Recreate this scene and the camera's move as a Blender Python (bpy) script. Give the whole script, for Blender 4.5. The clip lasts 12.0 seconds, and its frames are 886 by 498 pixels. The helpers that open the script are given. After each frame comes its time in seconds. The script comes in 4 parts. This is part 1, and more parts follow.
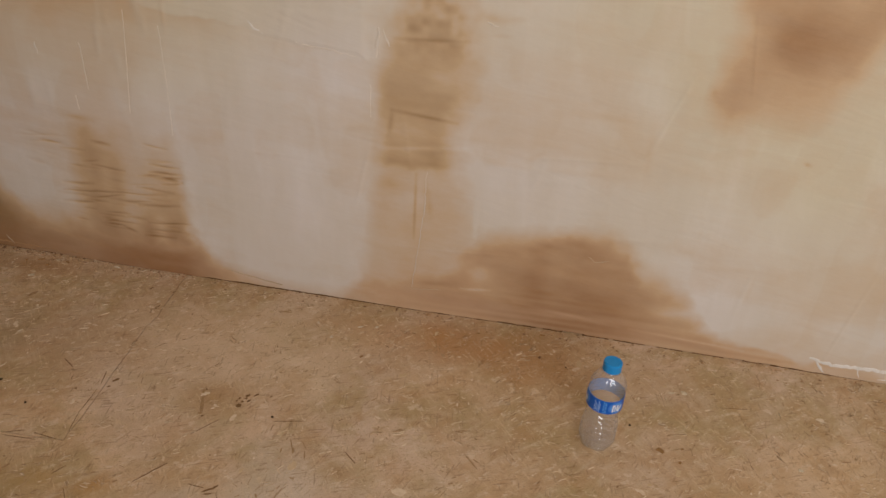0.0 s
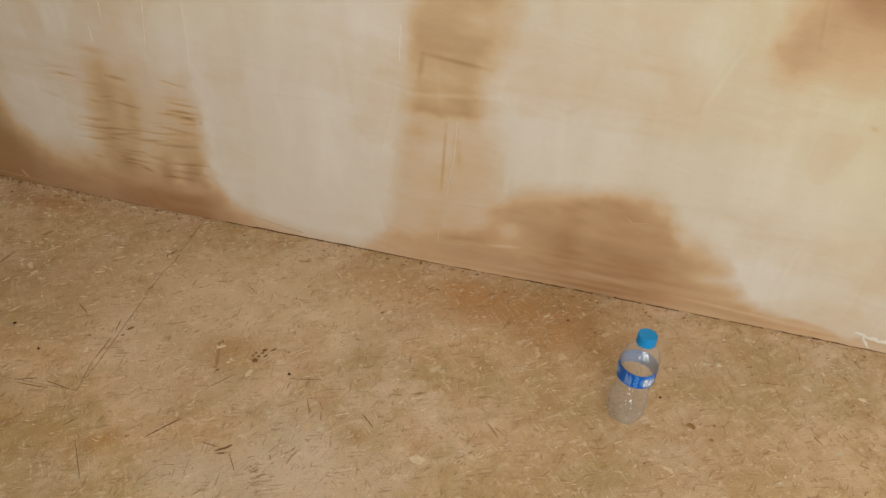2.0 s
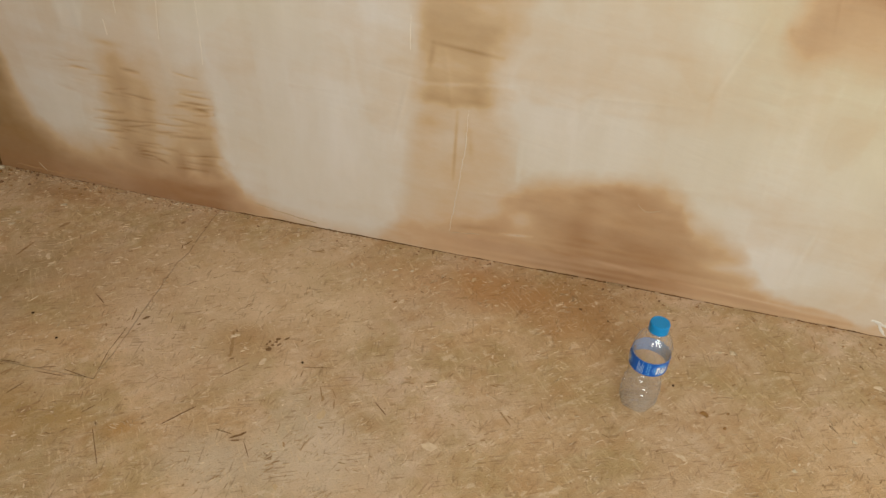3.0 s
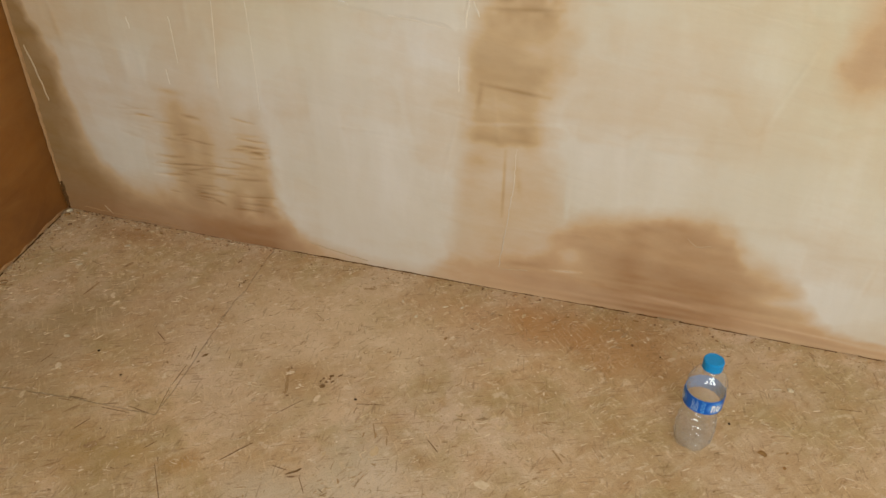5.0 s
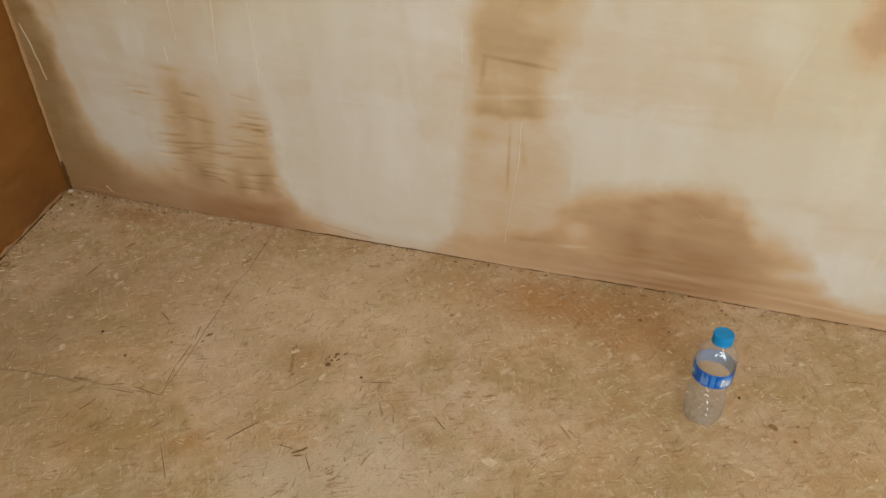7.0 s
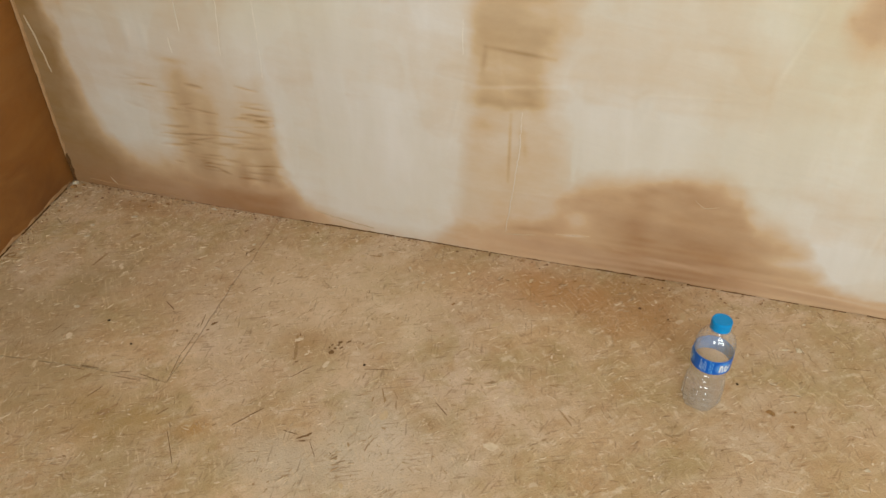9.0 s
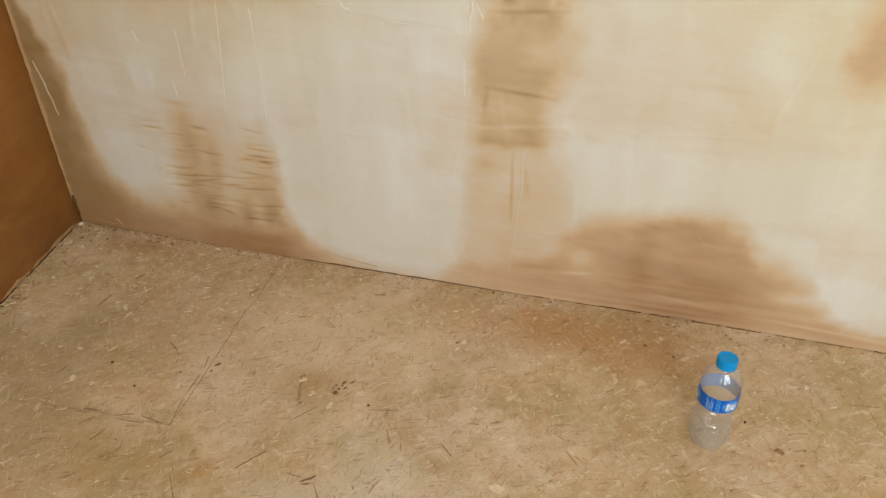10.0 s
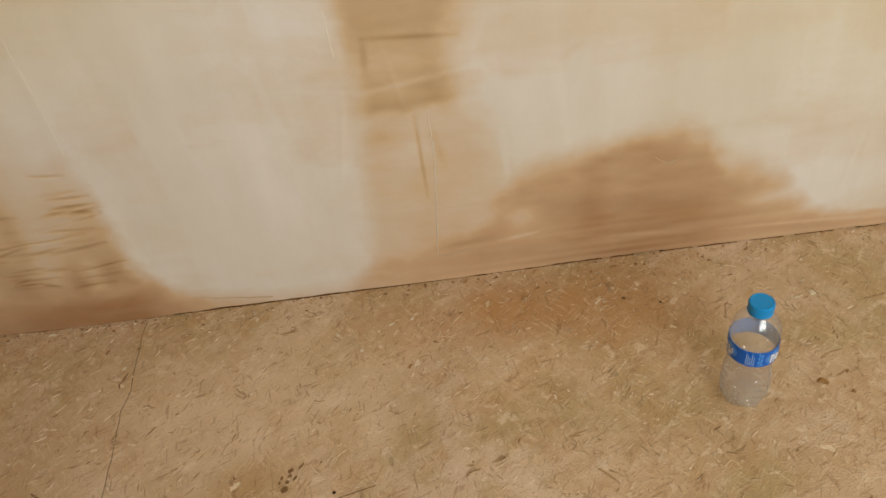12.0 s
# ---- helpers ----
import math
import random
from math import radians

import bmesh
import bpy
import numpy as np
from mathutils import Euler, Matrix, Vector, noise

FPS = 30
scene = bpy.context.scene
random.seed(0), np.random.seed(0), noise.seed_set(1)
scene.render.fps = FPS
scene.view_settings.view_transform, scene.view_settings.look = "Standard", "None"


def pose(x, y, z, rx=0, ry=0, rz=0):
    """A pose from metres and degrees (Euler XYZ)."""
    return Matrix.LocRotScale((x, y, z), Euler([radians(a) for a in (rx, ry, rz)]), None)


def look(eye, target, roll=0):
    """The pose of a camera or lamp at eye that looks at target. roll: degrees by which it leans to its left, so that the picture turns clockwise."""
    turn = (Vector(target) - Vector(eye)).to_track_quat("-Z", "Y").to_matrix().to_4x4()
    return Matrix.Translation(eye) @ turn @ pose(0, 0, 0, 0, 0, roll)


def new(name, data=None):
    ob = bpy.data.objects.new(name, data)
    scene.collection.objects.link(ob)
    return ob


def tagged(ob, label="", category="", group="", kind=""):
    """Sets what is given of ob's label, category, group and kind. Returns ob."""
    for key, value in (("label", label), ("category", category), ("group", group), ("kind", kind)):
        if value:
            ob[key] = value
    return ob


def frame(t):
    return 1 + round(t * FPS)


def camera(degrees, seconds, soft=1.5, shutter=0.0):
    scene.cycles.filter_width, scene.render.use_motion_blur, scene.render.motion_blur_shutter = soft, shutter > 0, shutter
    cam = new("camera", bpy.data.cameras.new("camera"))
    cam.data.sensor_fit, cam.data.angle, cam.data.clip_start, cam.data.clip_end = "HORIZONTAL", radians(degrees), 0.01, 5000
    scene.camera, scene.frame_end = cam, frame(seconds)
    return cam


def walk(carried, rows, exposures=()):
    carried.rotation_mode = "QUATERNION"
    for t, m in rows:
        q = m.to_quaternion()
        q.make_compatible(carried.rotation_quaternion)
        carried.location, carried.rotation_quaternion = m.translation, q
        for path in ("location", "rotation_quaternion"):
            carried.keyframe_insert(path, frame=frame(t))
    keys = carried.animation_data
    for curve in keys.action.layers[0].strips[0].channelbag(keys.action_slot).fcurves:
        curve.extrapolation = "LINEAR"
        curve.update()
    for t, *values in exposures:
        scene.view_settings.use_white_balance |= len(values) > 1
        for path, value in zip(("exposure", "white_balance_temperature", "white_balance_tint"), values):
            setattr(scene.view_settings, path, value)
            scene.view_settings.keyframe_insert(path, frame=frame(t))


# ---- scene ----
cam = camera(61.9, 12.0, shutter=0.15)
PATH = [
    (0, (0.668, -1.1, 0.811), (0.417, 0.599, -0.213), 4.2),
    (0.5, (0.647, -1.039, 0.797), (0.392, 0.609, -0.307), 5.2),
    (1, (0.604, -1.001, 0.787), (0.332, 0.603, -0.376), 4.9),
    (1.5, (0.627, -1.0, 0.797), (0.375, 0.591, -0.389), 6.6),
    (2, (0.649, -1.027, 0.809), (0.364, 0.56, -0.374), 5.3),
    (2.5, (0.651, -1.036, 0.81), (0.35, 0.54, -0.384), 4.8),
    (2.7, (0.654, -1.032, 0.805), (0.346, 0.537, -0.396), 4.6),
    (4.3, (0.659, -1.03, 0.811), (0.262, 0.535, -0.369), 2.1),
    (4.5, (0.653, -1.032, 0.812), (0.242, 0.541, -0.352), 2.0),
    (5, (0.654, -1.039, 0.821), (0.192, 0.542, -0.314), 0.9),
    (5.5, (0.658, -1.047, 0.826), (0.163, 0.564, -0.252), 0.6),
    (6, (0.651, -1.044, 0.826), (0.15, 0.567, -0.248), 0.8),
    (6.5, (0.653, -1.044, 0.828), (0.129, 0.573, -0.226), 0.1),
    (7, (0.652, -1.028, 0.81), (0.186, 0.515, -0.374), -0.1),
    (7.2, (0.639, -1.033, 0.806), (0.191, 0.492, -0.408), 0.0),
    (8.8, (0.662, -1.035, 0.814), (0.182, 0.474, -0.407), -0.7),
    (9, (0.656, -1.043, 0.811), (0.189, 0.49, -0.385), -0.3),
    (9.5, (0.66, -1.042, 0.818), (0.189, 0.521, -0.339), -0.8),
    (10, (0.656, -1.04, 0.818), (0.164, 0.542, -0.303), -1.0),
    (10.5, (0.626, -1.023, 0.814), (0.174, 0.572, -0.304), -1.1),
    (11, (0.575, -0.981, 0.79), (0.205, 0.625, -0.344), -2.8),
    (11.5, (0.544, -0.935, 0.772), (0.311, 0.677, -0.389), -4.0),
    (12, (0.499, -0.784, 0.743), (0.423, 0.732, -0.559), -8.9),
]
walk(cam, [(t, look(eye, target, roll)) for t, eye, target, roll in PATH],
     [(0.0, -0.47, 6500, 23), (0.5, -0.1, 6450, 17), (1.0, -0.17, 6600, 15), (2.0, -0.08, 6600, 13), (6.5, -0.08, 6500, 11), (7.2, -0.14, 6450, 11), (9.0, 0.08, 6200, 10), (11.0, 0.17, 6200, 9), (12.0, -0.06, 6650, 13)])

# ---- world, window light ----
world = bpy.data.worlds.new("world")
scene.world = world
world.use_nodes = True
wn = world.node_tree.nodes
sky = wn.new("ShaderNodeTexSky")
sky.sky_type, sky.sun_disc = "NISHITA", False
sky.sun_elevation, sky.sun_rotation = radians(38), radians(60)
world.node_tree.links.new(sky.outputs[0], wn["Background"].inputs[0])
wn["Background"].inputs[1].default_value = 0.12

WIN_X, WIN_Z, WIN_W, WIN_H, SOUTH = 1.45, 1.5, 1.8, 1.4, -2.5
lamp = bpy.data.lights.new("window_daylight", "AREA")
lamp.shape, lamp.size, lamp.size_y, lamp.energy = "RECTANGLE", WIN_W - 0.1, WIN_H - 0.1, 70
lamp.color = (0.93, 1.0, 0.95)
window_daylight = new("window_daylight", lamp)
window_daylight.matrix_world = look((WIN_X, SOUTH - 0.05, WIN_Z), (WIN_X - 0.2, 0, 0.9))

# ---- numbers of the room ----
CORNER, EAST, HIGH, THICK = -0.473, 2.9, 2.45, 0.12
SLANT = math.atan2(0.185, 0.983)          # the west wall is out of square


# ---- materials ----
def mat(name, rough=0.7, metal=0.0):
    m = bpy.data.materials.new(name)
    m.use_nodes = True
    b = m.node_tree.nodes["Principled BSDF"]
    b.inputs["Roughness"].default_value, b.inputs["Metallic"].default_value = rough, metal
    return m, m.node_tree, b


def node(tree, kind, **values):
    n = tree.nodes.new(kind)
    for key, value in values.items():
        n.inputs[key.replace("_", " ")].default_value = value
    return n


def mix(tree, factor, a, b, mode="MIX"):
    n = tree.nodes.new("ShaderNodeMix")
    n.data_type, n.blend_type = "RGBA", mode
    for socket, value in ((n.inputs[0], factor), (n.inputs[6], a), (n.inputs[7], b)):
        if isinstance(value, bpy.types.NodeSocket):
            tree.links.new(value, socket)
        else:
            socket.default_value = value if not isinstance(value, tuple) else (*value, 1)
    return n.outputs[2]


def maths(tree, op, a, b=0.0):
    n = tree.nodes.new("ShaderNodeMath")
    n.operation = op
    for socket, value in zip(n.inputs, (a, b)):
        if isinstance(value, bpy.types.NodeSocket):
            tree.links.new(value, socket)
        else:
            socket.default_value = value
    return n.outputs[0]


def ramp(tree, value, *stops):
    n = tree.nodes.new("ShaderNodeValToRGB")
    while len(n.color_ramp.elements) < len(stops):
        n.color_ramp.elements.new(0.5)
    for e, (at, c) in zip(n.color_ramp.elements, stops):
        e.position, e.color = at, (*c, 1) if isinstance(c, tuple) else (c, c, c, 1)
    tree.links.new(value, n.inputs[0])
    return n.outputs[0]


def place(tree, scale=(1, 1, 1), turn=(0, 0, 0)):
    c, m = tree.nodes.new("ShaderNodeTexCoord"), tree.nodes.new("ShaderNodeMapping")
    m.vector_type = "TEXTURE"             # turned first, then stretched
    m.inputs["Scale"].default_value, m.inputs["Rotation"].default_value = [1 / v for v in scale], turn
    tree.links.new(c.outputs["Object"], m.inputs["Vector"])
    return m.outputs[0]


def grain(tree, scale, detail=4.0, rough=0.55, stretch=(1, 1, 1), turn=(0, 0, 0), warp=0.0):
    n = node(tree, "ShaderNodeTexNoise", Scale=scale, Detail=detail, Roughness=rough, Distortion=warp)
    tree.links.new(place(tree, stretch, turn), n.inputs["Vector"])
    return n.outputs[0]


def relief(tree, b, height, strength, distance):
    n = node(tree, "ShaderNodeBump", Strength=strength, Distance=distance)
    tree.links.new(height, n.inputs["Height"])
    tree.links.new(n.outputs[0], b.inputs["Normal"])


def attribute(tree, name):
    n = tree.nodes.new("ShaderNodeAttribute")
    n.attribute_name = name
    return n.outputs["Fac"]


def plaster_drying():
    """Gypsum plaster that is partly dry: pale where dry, brown where damp."""
    m, t, b = mat("drying_plaster")
    damp, red, sand = attribute(t, "damp"), attribute(t, "red"), attribute(t, "sand")
    cloud = grain(t, 5.5, 5, 0.6, (1, 1, 0.7))
    fine = grain(t, 60, 5, 0.65, (0.6, 1, 1.2))
    sweep = grain(t, 16, 4, 0.6, (0.22, 1, 1.6), (0, radians(8), 0), 0.6)
    dry = mix(t, sand, (0.66, 0.612, 0.56), (0.605, 0.54, 0.385))
    dry = mix(t, ramp(t, cloud, (0.36, 0.0), (0.7, 0.5)), dry, (0.56, 0.485, 0.38))
    wet = mix(t, red, (0.285, 0.165, 0.060), (0.315, 0.157, 0.064))
    wob = maths(t, "ADD", damp, maths(t, "MULTIPLY", maths(t, "SUBTRACT", fine, 0.5), 0.16))
    wob = maths(t, "ADD", wob, maths(t, "MULTIPLY", maths(t, "SUBTRACT", sweep, 0.5), 0.26))
    bands = grain(t, 15, 4, 0.6, (1, 1, 0.16), (0, radians(-2), 0), 0.3)
    dry = mix(t, ramp(t, bands, (0.42, 0.0), (0.68, 0.22)), dry, (0.52, 0.44, 0.32))
    dry = mix(t, ramp(t, bands, (0.30, 0.16), (0.44, 0.0)), dry, (0.74, 0.69, 0.63))
    half = mix(t, red, (0.535, 0.378, 0.22), (0.54, 0.352, 0.207))
    col = mix(t, ramp(t, wob, (0.04, 0.0), (0.50, 1.0)), dry, half)
    col = mix(t, ramp(t, wob, (0.48, 0.0), (1.05, 1.0)), col, wet)
    col = mix(t, ramp(t, sweep, (0.3, 0.0), (0.75, 0.10)), col, (0.70, 0.63, 0.53))
    t.links.new(col, b.inputs["Base Color"])
    t.links.new(ramp(t, wob, (0.1, 0.75), (0.9, 0.5)), b.inputs["Roughness"])
    b.inputs["Specular IOR Level"].default_value = 0.12
    relief(t, b, maths(t, "ADD", maths(t, "MULTIPLY", sweep, 0.8), maths(t, "MULTIPLY", fine, 0.3)), 0.35, 0.004)
    return m


def plaster_wet():
    m, t, b = mat("wet_plaster", 0.42)
    cloud, sweep = grain(t, 4, 5, 0.6), grain(t, 14, 5, 0.6, (1, 0.4, 1), (0, 0, 0), 1.0)
    col = mix(t, ramp(t, cloud, (0.3, 0.0), (0.72, 1.0)), (0.31, 0.125, 0.025), (0.175, 0.072, 0.022))
    col = mix(t, ramp(t, sweep, (0.42, 0.0), (0.75, 0.6)), col, (0.36, 0.17, 0.05))
    t.links.new(col, b.inputs["Base Color"])
    b.inputs["Specular IOR Level"].default_value = 0.3
    relief(t, b, sweep, 0.3, 0.004)
    return m


def plaster_pale(name, colour):
    m, t, b = mat(name, 0.8)
    a, f = grain(t, 4, 5, 0.6), grain(t, 90, 4, 0.6)
    dark = tuple(c * 0.72 for c in colour)
    col = mix(t, ramp(t, a, (0.35, 0.0), (0.7, 1.0)), colour, dark)
    col = mix(t, ramp(t, f, (0.35, 0.0), (0.75, 0.45)), col, dark)
    t.links.new(col, b.inputs["Base Color"])
    relief(t, b, f, 0.4, 0.002)
    return m


def blob(t, x, y, rx, ry):
    """1 in the middle of a ragged oval on the floor, 0 outside."""
    c, n = t.nodes.new("ShaderNodeTexCoord"), node(t, "ShaderNodeTexNoise", Scale=9.0, Detail=4.0)
    shift, size, gap = (t.nodes.new("ShaderNodeVectorMath") for _ in range(3))
    shift.operation, size.operation, gap.operation = "SUBTRACT", "DIVIDE", "LENGTH"
    shift.inputs[1].default_value, size.inputs[1].default_value = (x, y, 0), (rx, ry, 1)
    t.links.new(c.outputs["Object"], n.inputs["Vector"])
    t.links.new(c.outputs["Object"], shift.inputs[0])
    t.links.new(shift.outputs[0], size.inputs[0])
    t.links.new(size.outputs[0], gap.inputs[0])
    away = maths(t, "ADD", gap.outputs["Value"], maths(t, "MULTIPLY", maths(t, "SUBTRACT", n.outputs[0], 0.5), 1.6))
    return ramp(t, away, (0.25, 1.0), (1.0, 0.0))


def chipboard():
    m, t, b = mat("chipboard", 0.6)
    large, mid, small = grain(t, 3.2, 4, 0.6), grain(t, 17, 5, 0.62), grain(t, 75, 4, 0.6, (1, 0.7, 1), (0, 0, 0.7), 0.5)
    col = mix(t, ramp(t, large, (0.40, 0.0), (0.60, 1.0)), (0.655, 0.465, 0.287), (0.625, 0.475, 0.352))
    wide = grain(t, 2.1, 3, 0.55, (1, 1, 1), (0, 0, 0.3))
    col = mix(t, ramp(t, wide, (0.44, 0.0), (0.60, 0.7)), col, (0.46, 0.30, 0.15))
    olive = grain(t, 7, 5, 0.65, (1, 1, 1), (0, 0, 1.0), 0.4)
    col = mix(t, ramp(t, olive, (0.46, 0.0), (0.62, 0.8)), col, (0.42, 0.305, 0.145))
    col = mix(t, ramp(t, mid, (0.48, 0.0), (0.72, 0.75)), col, (0.47, 0.285, 0.135))
    smear = grain(t, 55, 4, 0.6, (0.3, 1, 1), (0, 0, 0.75), 0.5)
    col = mix(t, ramp(t, smear, (0.52, 0.0), (0.72, 0.45)), col, (0.66, 0.53, 0.38))
    col = mix(t, ramp(t, smear, (0.28, 0.4), (0.45, 0.0)), col, (0.40, 0.265, 0.14))
    col = mix(t, ramp(t, small, (0.37, 0.3), (0.43, 0.0)), col, (0.41, 0.265, 0.14))
    col = mix(t, ramp(t, small, (0.56, 0.0), (0.62, 0.2)), col, (0.69, 0.54, 0.38))
    scrap = grain(t, 52, 6, 0.75, (1, 0.6, 1), (0, 0, 2.2), 0.3)
    col = mix(t, ramp(t, scrap, (0.585, 0.0), (0.612, 0.46)), col, (0.74, 0.61, 0.45))
    col = mix(t, ramp(t, scrap, (0.375, 0.4), (0.405, 0.0)), col, (0.41, 0.27, 0.13))
    # Some broad ovals shift only the tone: darker at the west end, paler mid-floor.
    for x, y, rx, ry, much, tint in ((0.62, -0.07, 0.19, 0.09, 0.62, (0.42, 0.205, 0.07)), (0.45, -0.07, 0.16, 0.08, 0.42, (0.50, 0.27, 0.11)), (0.27, -0.52, 0.10, 0.07, 0.5, (0.56, 0.48, 0.37)), (0.38, -0.45, 0.13, 0.12, 0.45, (0.66, 0.58, 0.48)), (0.205, -0.228, 0.022, 0.045, 0.5, (0.74, 0.59, 0.43)), (0.30, -0.185, 0.06, 0.028, 0.5, (0.74, 0.59, 0.43)), (0.36, -0.23, 0.03, 0.05, 0.4, (0.73, 0.58, 0.42)), (-0.012, -0.51, 0.022, 0.018, 0.7, (0.33, 0.23, 0.09)), (-0.02, -0.55, 0.03, 0.04, 0.45, (0.46, 0.27, 0.10)), (0.127, -0.503, 0.032, 0.028, 0.6, (0.45, 0.25, 0.075)), (0.06, -0.50, 0.05, 0.03, 0.4, (0.45, 0.27, 0.09)), (-0.27, -0.36, 0.20, 0.20, 0.6, (0.37, 0.265, 0.14)), (0.14, -0.30, 0.22, 0.16, 0.4, (0.70, 0.54, 0.40)), (0.20, -0.15, 0.28, 0.14, 0.45, (0.73, 0.555, 0.38)), (-0.12, -0.50, 0.2, 0.12, 0.4, (0.42, 0.305, 0.165)), (0.72, -0.10, 0.10, 0.07, 0.4, (0.46, 0.255, 0.10)), (0.21, -0.30, 0.07, 0.05, 0.35, (0.44, 0.255, 0.10)),
                               (-0.28, -0.04, 0.12, 0.035, 0.55, (0.36, 0.19, 0.07)), (-0.02, -0.52, 0.09, 0.08, 0.45, (0.38, 0.24, 0.07)), (0.20, -0.30, 0.07, 0.06, 0.4, (0.40, 0.235, 0.09)),
                               (0.33, -0.21, 0.12, 0.06, 0.35, (0.68, 0.53, 0.36)), (0.15, -0.26, 0.07, 0.02, 0.3, (0.69, 0.55, 0.39)), (1.05, -0.30, 0.2, 0.12, 0.25, (0.47, 0.30, 0.15)), (0.90, -0.09, 0.16, 0.08, 0.45, (0.47, 0.31, 0.16)), (-0.15, -0.22, 0.2, 0.1, 0.35, (0.42, 0.29, 0.17))):
        col = mix(t, maths(t, "MULTIPLY", blob(t, x, y, rx, ry), much), col, tint)
    for turn, low, tint, amount in ((0.4, 0.57, (0.21, 0.11, 0.045), 0.75), (-0.9, 0.59, (0.74, 0.58, 0.38), 0.7), (1.2, 0.585, (0.24, 0.13, 0.055), 0.7),
                                    (2.3, 0.59, (0.72, 0.54, 0.34), 0.7), (1.75, 0.60, (0.18, 0.10, 0.045), 0.7), (0.85, 0.585, (0.70, 0.53, 0.34), 0.6)):
        strand = grain(t, 300, 1, 0.4, (0.10, 1, 1), (0, 0, turn), 0.15)
        where = grain(t, 34, 3, 0.6, (1, 1, 1), (0, 0, turn * 3))
        f = maths(t, "MULTIPLY", ramp(t, strand, (low + 0.02, 0.0), (low + 0.08, amount * 0.8)), ramp(t, where, (0.48, 0.0), (0.62, 0.75)))
        col = mix(t, f, col, tint)
    specks = grain(t, 420, 2, 0.5)
    col = mix(t, ramp(t, specks, (0.31, 0.4), (0.36, 0.0)), col, (0.2, 0.11, 0.05))
    t.links.new(col, b.inputs["Base Color"])
    b.inputs["Specular IOR Level"].default_value = 0.12
    relief(t, b, maths(t, "ADD", specks, maths(t, "ADD", small, maths(t, "ADD", scrap, mid))), 0.6, 0.002)
    return m


def island_bits(name, rough, *stops):
    m, t, b = mat(name, rough)
    b.inputs["Specular IOR Level"].default_value = 0.1
    g = t.nodes.new("ShaderNodeNewGeometry")
    f = grain(t, 300, 3, 0.6)
    col = ramp(t, g.outputs["Random Per Island"], *stops)
    col = mix(t, ramp(t, f, (0.35, 0.0), (0.75, 0.4)), col, (0.3, 0.19, 0.1))
    t.links.new(col, b.inputs["Base Color"])
    return m


def speckled(name, colour, rough=0.85):
    m, t, b = mat(name, rough)
    b.inputs["Specular IOR Level"].default_value = 0.08
    f = grain(t, 260, 4, 0.65)
    t.links.new(mix(t, ramp(t, f, (0.3, 0.0), (0.75, 1.0)), colour, tuple(c * 0.55 for c in colour)), b.inputs["Base Color"])
    relief(t, b, f, 0.5, 0.001)
    return m


def clear_plastic():
    """Clear bottle plastic, for a wall with an outer and an inner skin."""
    m = bpy.data.materials.new("clear_plastic")
    m.use_nodes = True
    t = m.node_tree
    t.nodes.remove(t.nodes["Principled BSDF"])
    clear = node(t, "ShaderNodeBsdfTransparent", Color=(0.996, 0.998, 1.0, 1))
    gloss = node(t, "ShaderNodeBsdfGlossy", Roughness=0.03)
    milky = node(t, "ShaderNodeBsdfDiffuse", Color=(0.82, 0.86, 0.9, 1))
    edge = node(t, "ShaderNodeLayerWeight", Blend=0.5)
    shine, whiten = t.nodes.new("ShaderNodeMixShader"), t.nodes.new("ShaderNodeMixShader")
    rim = maths(t, "POWER", edge.outputs["Facing"], 2.0)
    t.links.new(maths(t, "ADD", maths(t, "MULTIPLY", rim, 0.26), 0.055), shine.inputs[0])
    whiten.inputs[0].default_value = 0.04      # white mixed in to stand for the pale reflections missing from the body
    t.links.new(clear.outputs[0], whiten.inputs[1])
    t.links.new(milky.outputs[0], whiten.inputs[2])
    t.links.new(whiten.outputs[0], shine.inputs[1])
    t.links.new(gloss.outputs[0], shine.inputs[2])
    t.links.new(shine.outputs[0], t.nodes["Material Output"].inputs[0])
    return m


def plastic(name, colour, rough):
    m, t, b = mat(name, rough)
    b.inputs["Specular IOR Level"].default_value = 0.3
    f = grain(t, 140, 3, 0.6)
    t.links.new(mix(t, ramp(t, f, (0.35, 0.0), (0.75, 0.35)), colour, tuple(c * 0.8 for c in colour)), b.inputs["Base Color"])
    return m


DRYING, WET = plaster_drying(), plaster_wet()
PALE = plaster_pale("pale_plaster", (0.64, 0.56, 0.47))
SEAM = plaster_pale("pale_brown_plaster_bead", (0.46, 0.26, 0.115))
RIDGE = plaster_pale("plaster_ridge", (0.72, 0.64, 0.53))
TANRIDGE = plaster_pale("tan_plaster_ridge", (0.56, 0.42, 0.27))
CHALK = plaster_pale("white_chalky_plaster", (0.8, 0.76, 0.69))
BOARD = chipboard()
FLAKES = island_bits("wood_flakes", 0.65, (0.0, (0.22, 0.125, 0.055)), (0.06, (0.37, 0.24, 0.125)), (0.24, (0.43, 0.29, 0.16)), (0.60, (0.58, 0.435, 0.28)), (1.0, (0.80, 0.665, 0.485)))
GRIT = island_bits("plaster_grit", 0.8, (0.0, (0.16, 0.08, 0.04)), (0.35, (0.4, 0.24, 0.12)), (0.7, (0.5, 0.34, 0.19)), (1.0, (0.64, 0.51, 0.36)))
DARK, NUT, CHIP = speckled("dark_dirt", (0.04, 0.022, 0.010)), speckled("brown_dirt", (0.37, 0.205, 0.08)), speckled("pale_wood_chip", (0.73, 0.61, 0.43))
SMUDGE = speckled("dark_smudge", (0.26, 0.15, 0.068), 0.95)
DARKGAP, SCUFF = speckled("crack_shade_and_dirt", (0.15, 0.07, 0.024), 0.95), speckled("brown_scuff", (0.46, 0.295, 0.15), 0.95)
